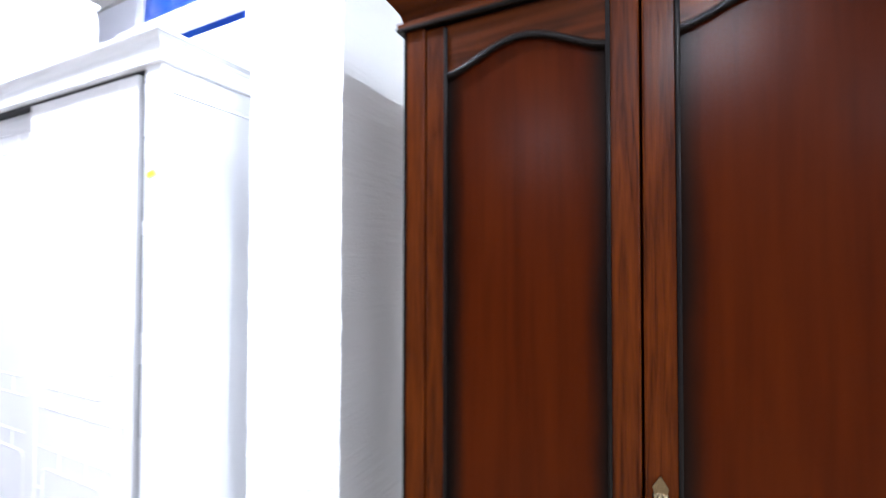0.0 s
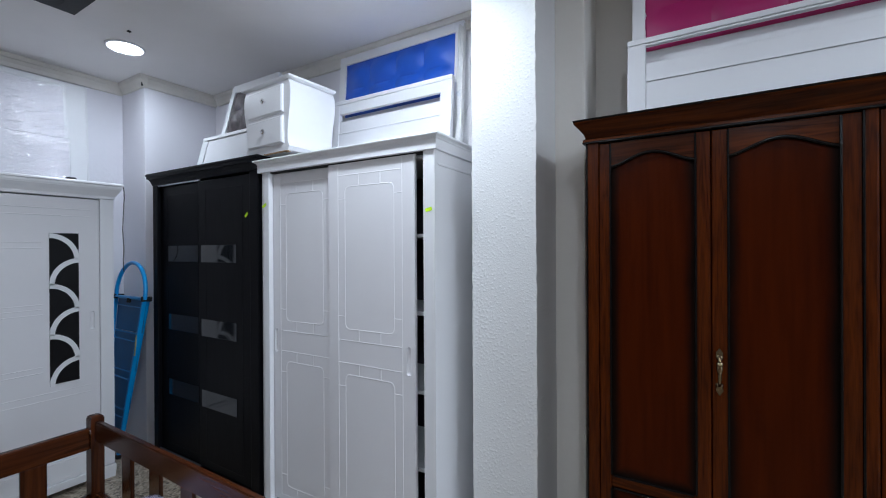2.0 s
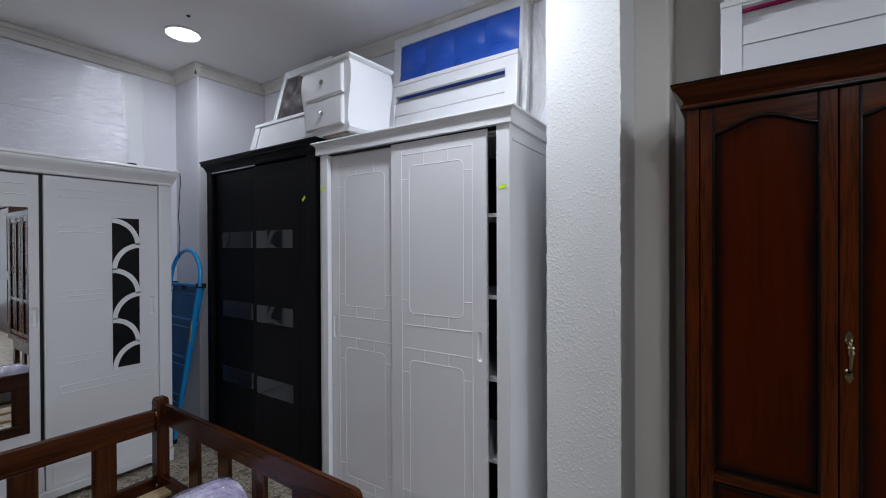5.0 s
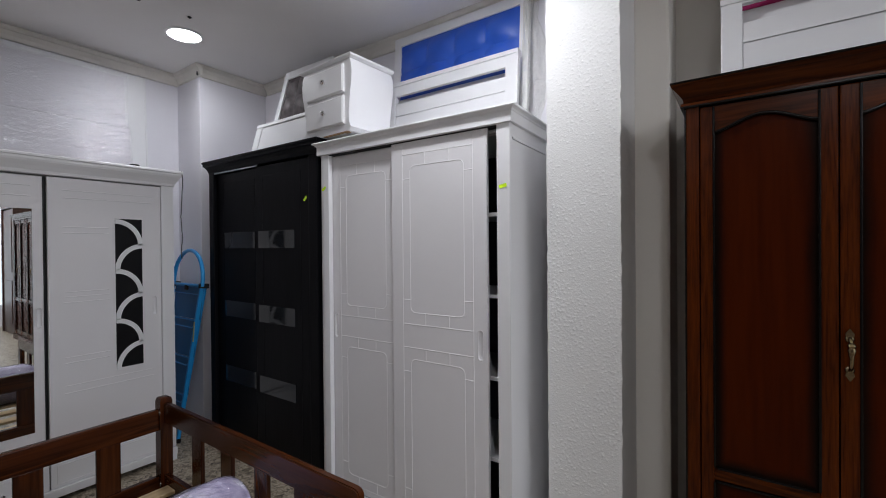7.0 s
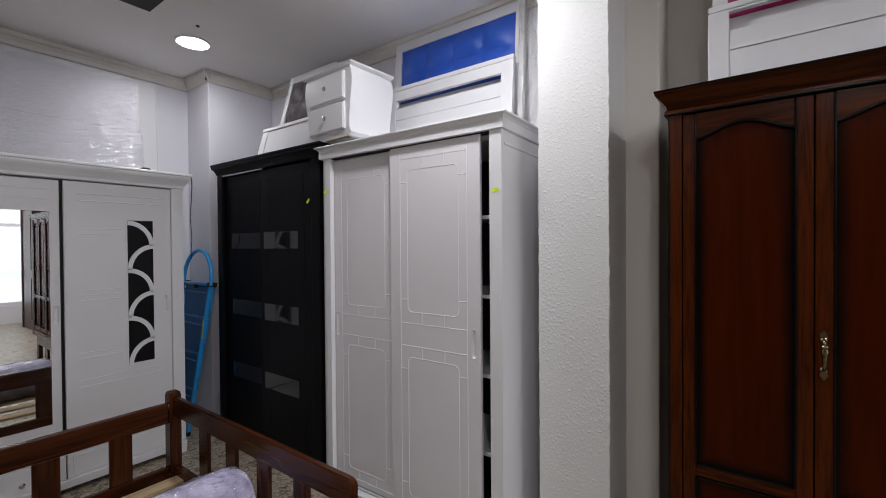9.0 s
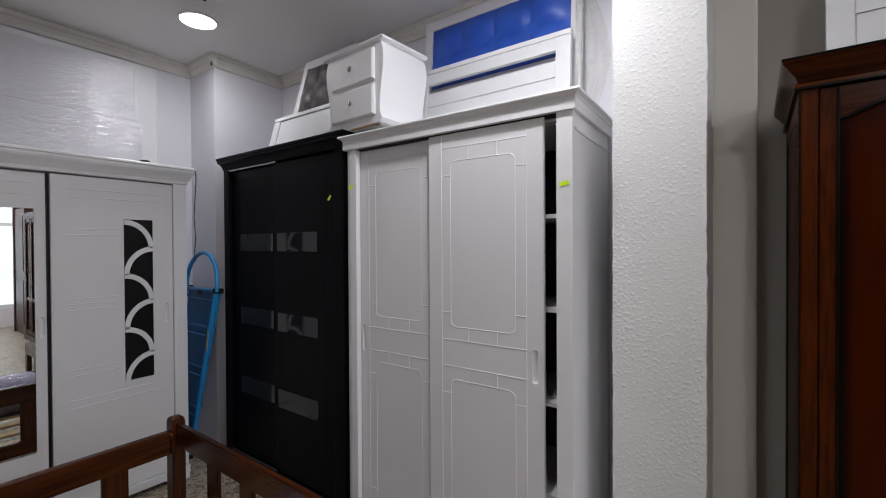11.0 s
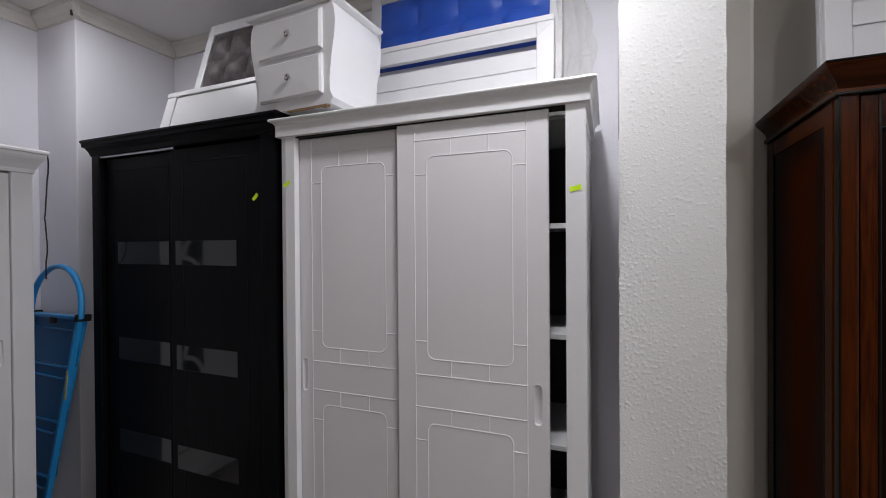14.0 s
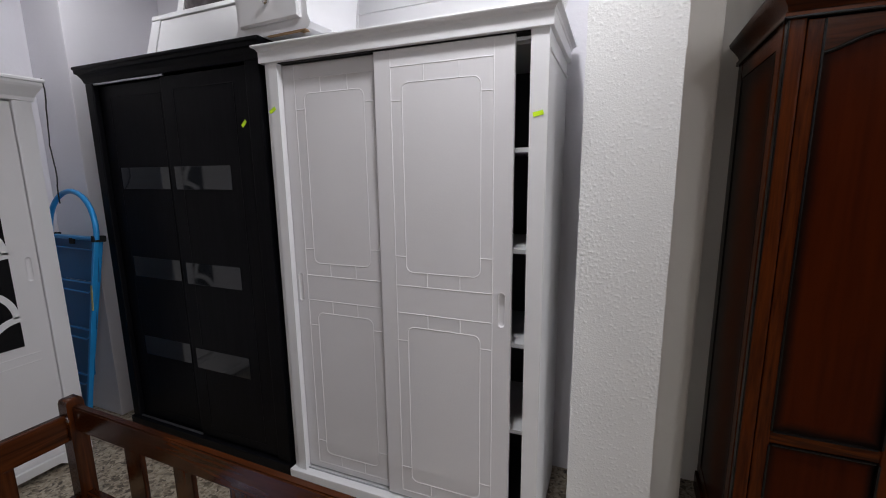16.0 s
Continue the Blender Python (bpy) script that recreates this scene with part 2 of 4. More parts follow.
M_FIELD = antiqued("antiqued_field", M_PANEL, (0, 0.29), (2, 1.27), 0.030)
M_FIELD_LOW = antiqued("antiqued_low_field", M_PANEL, (0, 0.29), (2, 0.49), 0.022)
# Antique glaze widened, so shade on the side is painted into its colour too.
M_FIELD_SIDE = antiqued("antiqued_side_field", M_PANEL, (1, 0.46), (2, 1.76), 0.085)
M_BED = wood("bed_wood", (0.018, 0.0040, 0.0010), (0.082, 0.0205, 0.0042), 0.27, axis="X", grain=0.9, coat=0.1, spec=0.25)
M_BED_UP = wood("bed_wood_upright", (0.018, 0.0040, 0.0010), (0.082, 0.0205, 0.0042), 0.27, axis="Z", grain=0.9, coat=0.1, spec=0.25)
M_BED_Y = wood("bed_wood_end", (0.018, 0.0040, 0.0010), (0.082, 0.0205, 0.0042), 0.27, axis="Y", grain=0.9, coat=0.1, spec=0.25)
M_PINE = wood("pale_pine", (0.48, 0.34, 0.18), (0.66, 0.50, 0.30), 0.55, axis="Y", coat=0.0)
M_BLUEPAINT = mat("blue_enamel", (0.02, 0.29, 0.68), 0.3, var=0.12, scale=14, coat=0.2)
M_BLUESTEP = mat("blue_step_sheet", (0.010, 0.13, 0.33), 0.42, var=0.2, scale=10)
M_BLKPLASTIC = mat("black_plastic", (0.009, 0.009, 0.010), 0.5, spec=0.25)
M_BLUEPAD = mat("blue_satin", (0.022, 0.10, 0.55), 0.37, var=0.2, scale=9, bump=0.3, bscale=20)
M_PINKPAD = mat("magenta_satin", (0.36, 0.008, 0.12), 0.42, var=0.12, scale=9, bump=0.25, bscale=20)
M_GREYPAD = mat("grey_lilac_velour", (0.085, 0.070, 0.074), 0.5, var=0.9, scale=26, bump=0.8, bscale=35)
M_FLORAL = floral("lilac_floral_quilt")
M_FILM = film("packing_film", haze=0.07, wrinkle=9.0, relief=0.015)
M_BAG = film("loose_film_bag", tint=(1.0, 0.99, 0.94), haze=0.10, wrinkle=12.0, relief=0.012)
M_BOARD = mat("matt_white_board", (0.67, 0.65, 0.69), 0.75, var=0.04, scale=3, spec=0.15)
M_FILM2 = film("mattress_film", haze=0.12, wrinkle=22, relief=0.014)
M_NEON = mat("neon_sticker", (0.68, 1.0, 0.015), 0.5, var=0.0)
M_TAPE = mat("brown_cardboard", (0.42, 0.27, 0.14), 0.7)
M_LIGHT = glow("downlight_diffuser", (0.95, 0.97, 1.0), 12.0)
M_SKY = glow("daylight_backdrop", (0.85, 0.92, 1.0), 0.9)
M_DOORWOOD = wood("dark_door_wood", (0.02, 0.006, 0.003), (0.06, 0.02, 0.010), 0.4, coat=0.1)
M_CORD = mat("black_cable", (0.03, 0.03, 0.03), 0.5)


# ---- mesh helpers ----
def box(x0, x1, y0, y1, z0, z1, bev=0.003, bm=None):
    """A bevelled box, added to bm or in a bmesh of its own."""
    own = bmesh.new()
    bmesh.ops.create_cube(own, size=1.0)
    for v in own.verts:
        v.co = Vector(((x0 + x1) / 2 + v.co.x * (x1 - x0), (y0 + y1) / 2 + v.co.y * (y1 - y0), (z0 + z1) / 2 + v.co.z * (z1 - z0)))
    if bev:
        bev = min(bev, 0.45 * min(abs(x1 - x0), abs(y1 - y0), abs(z1 - z0)))
        bmesh.ops.bevel(own, geom=own.edges[:], offset=bev, segments=2, affect="EDGES", profile=0.6)
    if bm is None:
        return own
    merge(bm, own)
    return bm


def merge(bm, other, m=None):
    vs = {v: bm.verts.new(m @ v.co if m else v.co) for v in other.verts}
    for f in other.faces:
        try:
            bm.faces.new([vs[v] for v in f.verts])
        except ValueError:
            pass
    other.free()
    return bm


def loft(layers):
    """A solid from rings of equal length, capped at both ends."""
    bm = bmesh.new()
    rings = [[bm.verts.new(p) for p in ring] for ring in layers]
    n = len(rings[0])
    for a, b in zip(rings, rings[1:]):
        for i in range(n):
            bm.faces.new((a[i], a[(i + 1) % n], b[(i + 1) % n], b[i]))
    bm.faces.new(rings[0][::-1])
    bm.faces.new(rings[-1])
    bmesh.ops.recalc_face_normals(bm, faces=bm.faces[:])
    return bm


def cornice(x0, x1, yf, yb, profile):
    """A crown moulding on three sides of a cabinet: profile rows of (overhang, height)."""
    return loft([[(x0 - o, yb, z), (x0 - o, yf - o, z), (x1 + o, yf - o, z), (x1 + o, yb, z)] for o, z in profile])


def tube(points, radius, closed=False, seg=10, rad2=None):
    """A round bar along a smoothed line of points; rad2 squashes it."""
    bm = bmesh.new()
    pts = [Vector(p) for p in points]
    rings = []
    for i, p in enumerate(pts):
        a = pts[(i - 1) % len(pts)] if (i or closed) else p
        b = pts[(i + 1) % len(pts)] if (i < len(pts) - 1 or closed) else p
        d = (b - a).normalized()
        u = d.cross(Vector((0.31, 0.95, 0.11))).normalized()
        w = d.cross(u)
        rings.append([bm.verts.new(p + radius * math.cos(k) * u + (rad2 or radius) * math.sin(k) * w) for k in [2 * math.pi * j / seg for j in range(seg)]])
    pairs = list(zip(rings, rings[1:])) + ([(rings[-1], rings[0])] if closed else [])
    for a, b in pairs:
        for j in range(seg):
            bm.faces.new((a[j], a[(j + 1) % seg], b[(j + 1) % seg], b[j]))
    if not closed:
        bm.faces.new(rings[0][::-1])
        bm.faces.new(rings[-1])
    bmesh.ops.recalc_face_normals(bm, faces=bm.faces[:])
    return bm


def lathe(profile, axis="Z", at=(0, 0, 0), seg=20):
    """A turned solid: rows of (radius, along)."""
    ring = lambda r, h: [(r * math.cos(2 * math.pi * j / seg), r * math.sin(2 * math.pi * j / seg), h) for j in range(seg)]  # noqa: E731
    bm = loft([ring(max(r, 1e-4), h) for r, h in profile])
    turn = {"Z": Matrix(), "-Y": Matrix.Rotation(radians(90), 4, "X"), "X": Matrix.Rotation(radians(90), 4, "Y")}[axis]
    bmesh.ops.transform(bm, matrix=Matrix.Translation(at) @ turn, verts=bm.verts[:])
    return bm


def part(name, bm, material, parent=None, label="", smooth=False):
    me = bpy.data.meshes.new(name)
    bm.to_mesh(me)
    bm.free()
    me.materials.append(material)
    if smooth:
        me.polygons.foreach_set("use_smooth", [True] * len(me.polygons))
        me.set_sharp_from_angle(angle=radians(38))
    ob = new(name, me)
    ob.parent = parent
    if label:
        ob["label"] = label
    return ob


def thing(name, label, category, m=None, group=""):
    ob = tagged(new(name), label, category, group)
    ob.empty_display_size = 0.1
    if m is not None:
        ob.matrix_basis = m
    return ob


def solo(name, bm, material, label, category, group="", smooth=False, kind=""):
    return tagged(part(name, bm, material, None, smooth=smooth), label, category, group, kind)


def bead(bm, pts, y, w=0.0025, h=0.0018):
    """A fine routed line along (x, z) points on a face at y."""
    for (x0, z0), (x1, z1) in zip(pts, pts[1:]):
        dx, dz = x1 - x0, z1 - z0
        ln = math.hypot(dx, dz)
        nx, nz = -dz / ln * w, dx / ln * w
        a = [bm.verts.new(p) for p in ((x0 - nx, y, z0 - nz), (x0, y - h, z0), (x0 + nx, y, z0 + nz), (x1 - nx, y, z1 - nz), (x1, y - h, z1), (x1 + nx, y, z1 + nz))]
        bm.faces.new((a[0], a[3], a[4], a[1]))
        bm.faces.new((a[1], a[4], a[5], a[2]))


def round_rect(x0, x1, z0, z1, r, n=6):
    pts = []
    for cx, cz, a0 in ((x1 - r, z1 - r, 0), (x0 + r, z1 - r, 90), (x0 + r, z0 + r, 180), (x1 - r, z0 + r, 270)):
        pts += [(cx + r * math.cos(radians(a0 + 90 * k / n)), cz + r * math.sin(radians(a0 + 90 * k / n))) for k in range(n + 1)]
    return pts + pts[:1]


# ---- structure ----
def structure(name, bm, material, label="", smooth=False):
    return tagged(part(name, bm, material, None, label, smooth), kind="structure")


structure("floor", box(WALL_X - 0.2, ROOM_X1 + 0.2, ROOM_Y0 - 0.2, 0.95, -0.15, 0, 0), M_FLOOR, "speckled beige terrazzo shop floor")
structure("ceiling", box(WALL_X - 0.2, ROOM_X1 + 0.2, ROOM_Y0 - 0.2, 0.95, CEIL, CEIL + 0.15, 0), M_CEIL, "plain white painted ceiling")
structure("wall_north", box(WALL_X - 0.2, 0.5, WALL_Y, WALL_Y + 0.2, 0, CEIL, 0), M_WALL, "white painted back wall")
structure("wall_north_2", box(0.5, ROOM_X1 + 0.2, 0.73, 0.9, 0, CEIL, 0), M_PLAIN, "grey-white painted back wall behind the brown wardrobes")
structure("wall_west", box(WALL_X - 0.2, WALL_X, ROOM_Y0, WALL_Y, 0, CEIL, 0), M_WALL, "white painted side wall")
# Unseen wall added to close the room and hold back bounce light.
structure("wall_south", box(WALL_X - 0.2, ROOM_X1 + 0.2, ROOM_Y0 - 0.2, ROOM_Y0, 0, CEIL, 0), M_TAUPE, "unseen closing wall, taupe tone set for bounce light")
# the street side: wall with a wide shop window
WY0, WY1, WZ0, WZ1 = -3.4, 0.55, 0.35, 2.7
bm = box(ROOM_X1, ROOM_X1 + 0.2, ROOM_Y0, WY0, 0, CEIL, 0)
box(ROOM_X1, ROOM_X1 + 0.2, WY1, 0.73, 0, CEIL, 0, bm)
box(ROOM_X1, ROOM_X1 + 0.2, WY0, WY1, 0, WZ0, 0, bm)
box(ROOM_X1, ROOM_X1 + 0.2, WY0, WY1, WZ1, CEIL, 0, bm)
structure("wall_east", bm, M_WALL, "white painted wall with a shop window")
win = tagged(thing("window_1", "white framed shop window to the bright street", "window"), kind="structure")
bm = box(ROOM_X1 + 0.05, ROOM_X1 + 0.12, WY0, WY0 + 0.07, WZ0, WZ1)
box(ROOM_X1 + 0.05, ROOM_X1 + 0.12, WY1 - 0.07, WY1, WZ0, WZ1, 0.003, bm)
box(ROOM_X1 + 0.05, ROOM_X1 + 0.12, WY0 + 0.07, WY1 - 0.07, WZ0, WZ0 + 0.07, 0.003, bm)
box(ROOM_X1 + 0.05, ROOM_X1 + 0.12, WY0 + 0.07, WY1 - 0.07, WZ1 - 0.07, WZ1, 0.003, bm)
part("window_frame", bm, M_WHITE, win)
for k, y in enumerate((-2.6, -1.75, -0.9, -0.45)):
    part("mullion", box(ROOM_X1 + 0.05, ROOM_X1 + 0.12, y - 0.03, y + 0.03, WZ0 + 0.07, WZ1 - 0.07), M_WHITE, win)
part("transom", box(ROOM_X1 + 0.045, ROOM_X1 + 0.115, WY0 + 0.07, WY1 - 0.07, 1.93, 1.99), M_WHITE, win)
structure("backdrop", box(ROOM_X1 + 1.2, ROOM_X1 + 1.25, -5.5, 2.0, -0.5, 4.0, 0), M_SKY, "bright hazy street light outside the window")

# corner pilaster beside the side wall
PIL_X = -2.72
structure("pilaster", box(WALL_X, PIL_X, 0.0, WALL_Y, 0, CEIL, 0.006), M_WALL, "white painted corner pilaster")


def crown(name, a, b, out, z0=2.862):
    """Stepped crown moulding from a to b, standing out to one side."""
    a, b, o = Vector((*a, 0)), Vector((*b, 0)), Vector((*out, 0))
    prof = [(0.0, z0), (0.018, z0), (0.022, z0 + 0.010), (0.026, z0 + 0.028), (0.040, z0 + 0.052), (0.048, z0 + 0.058), (0.052, z0 + 0.075), (0.052, CEIL - 0.0015), (0.0, CEIL - 0.0015)]
    return structure(name, loft([[p + o * d + Vector((0, 0, z)) for d, z in prof] for p in (a, b)]), M_CROWN, "aged white plaster crown moulding")


crown("trim", (WALL_X, -5.2), (WALL_X, -0.0), (1, 0))
crown("trim", (WALL_X + 0.052, 0.0), (PIL_X + 0.052, 0.0), (0, -1))
crown("trim", (PIL_X, 0.0), (PIL_X, WALL_Y), (1, 0))
crown("trim", (PIL_X + 0.052, WALL_Y), (0.09, WALL_Y), (0, -1))

solo("nail", box(PIL_X + 0.015, PIL_X + 0.024, -0.032, -0.020, 2.863, 2.893, 0.002), M_CORD, "dark rusty nail in the corner of the crown moulding", "nail")

# rough plastered pillar with crumbs of plaster on its face and an uneven arris
PX0, PX1, PY = 0.099, 0.421, 0.182


def crumb(x, y, z):
    """Height of the thrown plaster: separate soft-edged crumbs, some run together, over a slow wave."""
    slow = noise.noise((x * 5, y * 5, z * 3))
    coarse = noise.noise((x * 104, y * 104 + 3, z * 90))
    fine = noise.noise((x * 170 + 9, y * 170, z * 150))
    k = min(1.0, max(0.0, (coarse + 0.40 * fine - 0.23 + 0.28 * slow) / 0.36))
    return 0.0017 * k * k * (3 - 2 * k) + 0.0010 * slow + 0.0003 * fine


bm = bmesh.new()
nz, nx = 820, 100
base = [(PX0, WALL_Y - 0.01)] + [(PX0, PY + 0.38 * (1 - k / 12)) for k in range(1, 12)]
c0 = len(base)
base += [(PX0 + (PX1 - PX0) * k / nx, PY) for k in range(nx + 1)] + [(PX1, PY + 0.30 * k / 8) for k in range(1, 9)]
c1 = c0 + nx
grid = []
for i in range(nz + 1):
    z = (CEIL - 0.002) * i / nz
    row = []
    wave = noise.noise((0.3, 2.1, z * 2.2)) * 0.004
    for j, (x, y) in enumerate(base):
        h = crumb(x, y, z)
        if c0 < j < c1:
            row.append(bm.verts.new((x, y - h, z)))
            continue
        chip = noise.noise((0.07 * (j >= c1), 7.1, z * 22)) * 0.003 + wave if j in (c0, c1) else 0.0
        side = -1 if j <= c0 else 1
        row.append(bm.verts.new((x + chip + side * 0.7 * h, y - (0.4 * h if j in (c0, c1) else 0), z)))
    grid.append(row)
for a, b in zip(grid, grid[1:]):
    for j in range(len(base) - 1):
        bm.faces.new((a[j], a[j + 1], b[j + 1], b[j]))
structure("pillar", bm, M_PILLAR, "white pillar in rough crumbed plaster", smooth=True)
structure("pillar_core", box(PX0 + 0.02, PX1 - 0.012, PY + 0.02, WALL_Y - 0.01, 0, CEIL - 0.004, 0), M_PLAIN)
structure("wall_return", box(PX1 - 0.005, 0.568, 0.475, 0.735, 0, CEIL - 0.001, 0.012), M_PLAIN, "grey-white plaster return behind the pillar")


# ---- ceiling fittings ----
def downlight():
    ob = thing("downlight", "round white lit ceiling downlight; copies out of view include added fill lights", "ceiling light", group="ceiling downlights")
    part("rim", lathe([(0.114, 0.0), (0.114, -0.006), (0.103, -0.012), (0.099, -0.004), (0.099, 0.0)], seg=40), M_WHITE, ob, smooth=True)
    part("diffuser", lathe([(0.097, -0.001), (0.097, -0.007), (0.0, -0.0075)], seg=40), M_LIGHT, ob, "glowing opal diffuser")
    return ob


first = downlight()
first.location = (*LIGHTS[0], CEIL)
# Copies out of view; four of them carry the added fill light.
for x, y in LIGHTS[1:]:
    copy_thing(first, pose(x, y, CEIL))

hk = thing("ceiling_hook", "small dark screw hook in the white ceiling", "hook", pose(-2.017, -0.395, CEIL))
part("plate", lathe([(0.012, 0), (0.012, -0.004), (0.004, -0.006)]), M_BLKPLASTIC, hk)
part("hook", tube([(0, 0, -0.004), (0, 0, -0.008), (0.004, 0, -0.012), (0.008, 0, -0.009)], 0.0025), M_BLKPLASTIC, hk)

vt = thing("ceiling_panel", "square black panel fitting on the white ceiling", "ceiling fitting", pose(-2.059, -0.654, CEIL))
part("frame", box(0, 0.62, -0.62, 0, -0.008, -0.001, 0.002), M_BLKPLASTIC, vt)
for k in range(9):
    part("slat", box(0.05, 0.57, -0.57 + 0.06 * k, -0.535 + 0.06 * k, -0.010, -0.007, 0.001), M_BLKPLASTIC, vt)


# ---- white wardrobe with two sliding doors ----
def door_lines(x0, x1, y):
    """Routed pattern of the white doors between stile lines x0 and x1."""
    bm = bmesh.new()
    xi0, xi1 = x0 + 0.049, x1 - 0.049
    xa, xb = x0 + 0.34 * (x1 - x0), x0 + 0.68 * (x1 - x0)
    bead(bm, [(x0, 1.965), (x1, 1.965)], y)
    bead(bm, [(x0, 2.024), (x0, 0.115), (x1, 0.115), (x1, 2.024)], y)
    for z in (1.092, 0.972):
        bead(bm, [(x0, z), (x1, z)], y)
    for z0, z1 in ((1.152, 1.903), (0.172, 0.912)):
        bead(bm, round_rect(xi0, xi1, z0, z1, 0.03), y)
        for z in (z0 + 0.065, z1 - 0.065):
            bead(bm, [(x0, z), (xi0, z)], y)
            bead(bm, [(xi1, z + 0.012), (x1, z + 0.012)], y)
        for x in (xa, xb):
            bead(bm, [(x, z0), (x, z0 - 0.058)], y)
            bead(bm, [(x, z1), (x, z1 + 0.06)], y)
    return bm


def slotted_door(x0, x1, y0, y1, z0, z1, sx, sz0, sz1, w=0.0135):
    """A door leaf with a routed oval hole for a finger pull in its front."""
    bm = bmesh.new()
    r = 0.003
    outer = [(x0, z0), (x1, z0), (x1, z1), (x0, z1)]
    inset = [(x0 + r, z0 + r), (x1 - r, z0 + r), (x1 - r, z1 - r), (x0 + r, z1 - r)]
    rings = [[bm.verts.new((x, y, z)) for x, z in line] for line, y in ((outer, y1), (outer, y0 + r), (inset, y0))]
    for a, b in zip(rings, rings[1:]):
        for i in range(4):
            bm.faces.new((a[i], a[(i + 1) % 4], b[(i + 1) % 4], b[i]))
    bm.faces.new(rings[0][::-1])
    hole = [bm.verts.new((x, y0, z)) for x, z in round_rect(sx - w, sx + w, sz0, sz1, w * 0.98)[:-1]]
    loop = [bm.edges.get((a, b)) for a, b in zip(rings[2], rings[2][1:] + rings[2][:1])]
    loop += [bm.edges.new((a, b)) for a, b in zip(hole, hole[1:] + hole[:1])]
    bmesh.ops.triangle_fill(bm, edges=loop, use_beauty=True)
    bmesh.ops.recalc_face_normals(bm, faces=bm.faces[:])
    return bm


def slot_handle(parent, x, y, z0, z1, material=None):
    """Recessed oval finger pull let into a sliding door."""
    cup = loft([[(px, yy, pz) for px, pz in round_rect(x - w, x + w, z0 + g, z1 - g, w * 0.96)[:-1]] for w, g, yy in
                             ((0.0150, -0.0015, y - 0.0002), (0.0150, -0.0015, y - 0.0008), (0.0135, 0.0002, y - 0.0010), (0.0128, 0.001, y + 0.002), (0.0112, 0.004, y + 0.008), (0.0070, 0.012, y + 0.0115), (0.0020, 0.024, y + 0.0125))])
    cup.faces.ensure_lookup_table()
    front_cap = min((f for f in cup.faces if len(f.verts) > 4), key=lambda f: f.calc_center_median().y)
    cup.faces.remove(front_cap)
    return part("handle", cup, material or M_WHITE_DOOR, parent, smooth=True)


ww = thing("sliding_wardrobe", "white lacquered two-door sliding wardrobe, slightly open, beside the plaster pillar", "wardrobe", pose(0, 0, 0, 0, 0, 1.4))
W = 1.232
part("side_panel", box(-0.022, -0.001, 0.031, 0.54, 0.0, 2.035), M_WHITE, ww)
part("side_panel", box(-W - 0.001, -W + 0.022, 0.031, 0.54, 0.0, 2.035), M_WHITE, ww)
# Inner boards coloured dark for the shade inside; the side board is added.
part("back_panel", box(-W + 0.022, -0.022, 0.525, 0.535, 0.03, 2.03, 0.001), M_INNER, ww, "back board, toned dark for interior shade")
part("inner_lining", box(-0.030, -0.0225, 0.075, 0.524, 0.08, 2.02, 0.001), M_INNER, ww, "added inner side board, toned dark for interior shade")
part("divider", box(-0.64, -0.622, 0.075, 0.524, 0.08, 2.02, 0.001), M_INNER, ww, "inner divider, toned dark for interior shade")
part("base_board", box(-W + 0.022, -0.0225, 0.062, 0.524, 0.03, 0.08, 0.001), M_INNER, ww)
part("top_board", box(-W + 0.022, -0.0225, 0.062, 0.53, 2.004, 2.034, 0.001), M_WHITE, ww)
# corner posts with a splayed inner face
for x0, x1, ch in ((-0.062, 0.001, -1), (-W, -W + 0.075, 1)):
    ring = [(x0, 0.0), (x1, 0.0), (x1, 0.03), (x0, 0.03)]
    if ch > 0:
        ring = [(x0, 0.012), (x0 + 0.03, 0.0), (x1, 0.0), (x1, 0.03), (x0, 0.03)]
    part("post", loft([[(x, y, z) for x, y in ring] for z in (0.068, 2.034)]), M_WHITE, ww)
part("cornice", cornice(-W, 0.003, 0.0, 0.545, [(0.010, 2.034), (0.012, 2.036), (0.012, 2.081), (0.015, 2.084), (0.018, 2.090), (0.026, 2.095), (0.032, 2.097), (0.034, 2.102), (0.032, 2.107)]), M_WHITE, ww)
part("side_moulding", cornice(-0.01, 0.0, 0.032, 0.54, [(0.0, 1.965), (0.004, 1.966), (0.005, 1.974), (0.0, 1.978)]), M_WHITE, ww)
part("plinth", box(-W - 0.012, 0.010, -0.022, 0.06, 0.0, 0.07, 0.004), M_WHITE, ww)
bm = box(-W + 0.075, -0.062, 0.018, 0.022, 0.07, 0.078, 0.001)
box(-W + 0.075, -0.062, 0.044, 0.048, 0.07, 0.078, 0.001, bm)
part("bottom_track", bm, M_ALU, ww, "aluminium sliding track")
bm = box(-W + 0.075, -0.062, 0.008, 0.06, 2.0298, 2.0338, 0.001)
part("top_track", bm, M_BLKPLASTIC, ww, "dark sliding track")
part("track_lip", box(-0.117, -0.063, 0.030, 0.036, 2.008, 2.0215, 0.001), M_ALU, ww, "bare aluminium end of the sliding track")
for z in (0.49, 0.873, 1.262, 1.648):
    part("shelf", box(-0.621, -0.0305, 0.078, 0.5, z - 0.018, z, 0.0015), M_WHITE, ww)
rear = part("door", slotted_door(-1.17, -0.635, 0.036, 0.054, 0.08, 2.028, -1.136, 0.96, 1.10), M_WHITE_DOOR, ww)
tagged(part("routed_groove", door_lines(-1.098, -0.70, 0.036), M_BEAD, rear), kind="stuff")
slot_handle(rear, -1.136, 0.036, 0.96, 1.10)
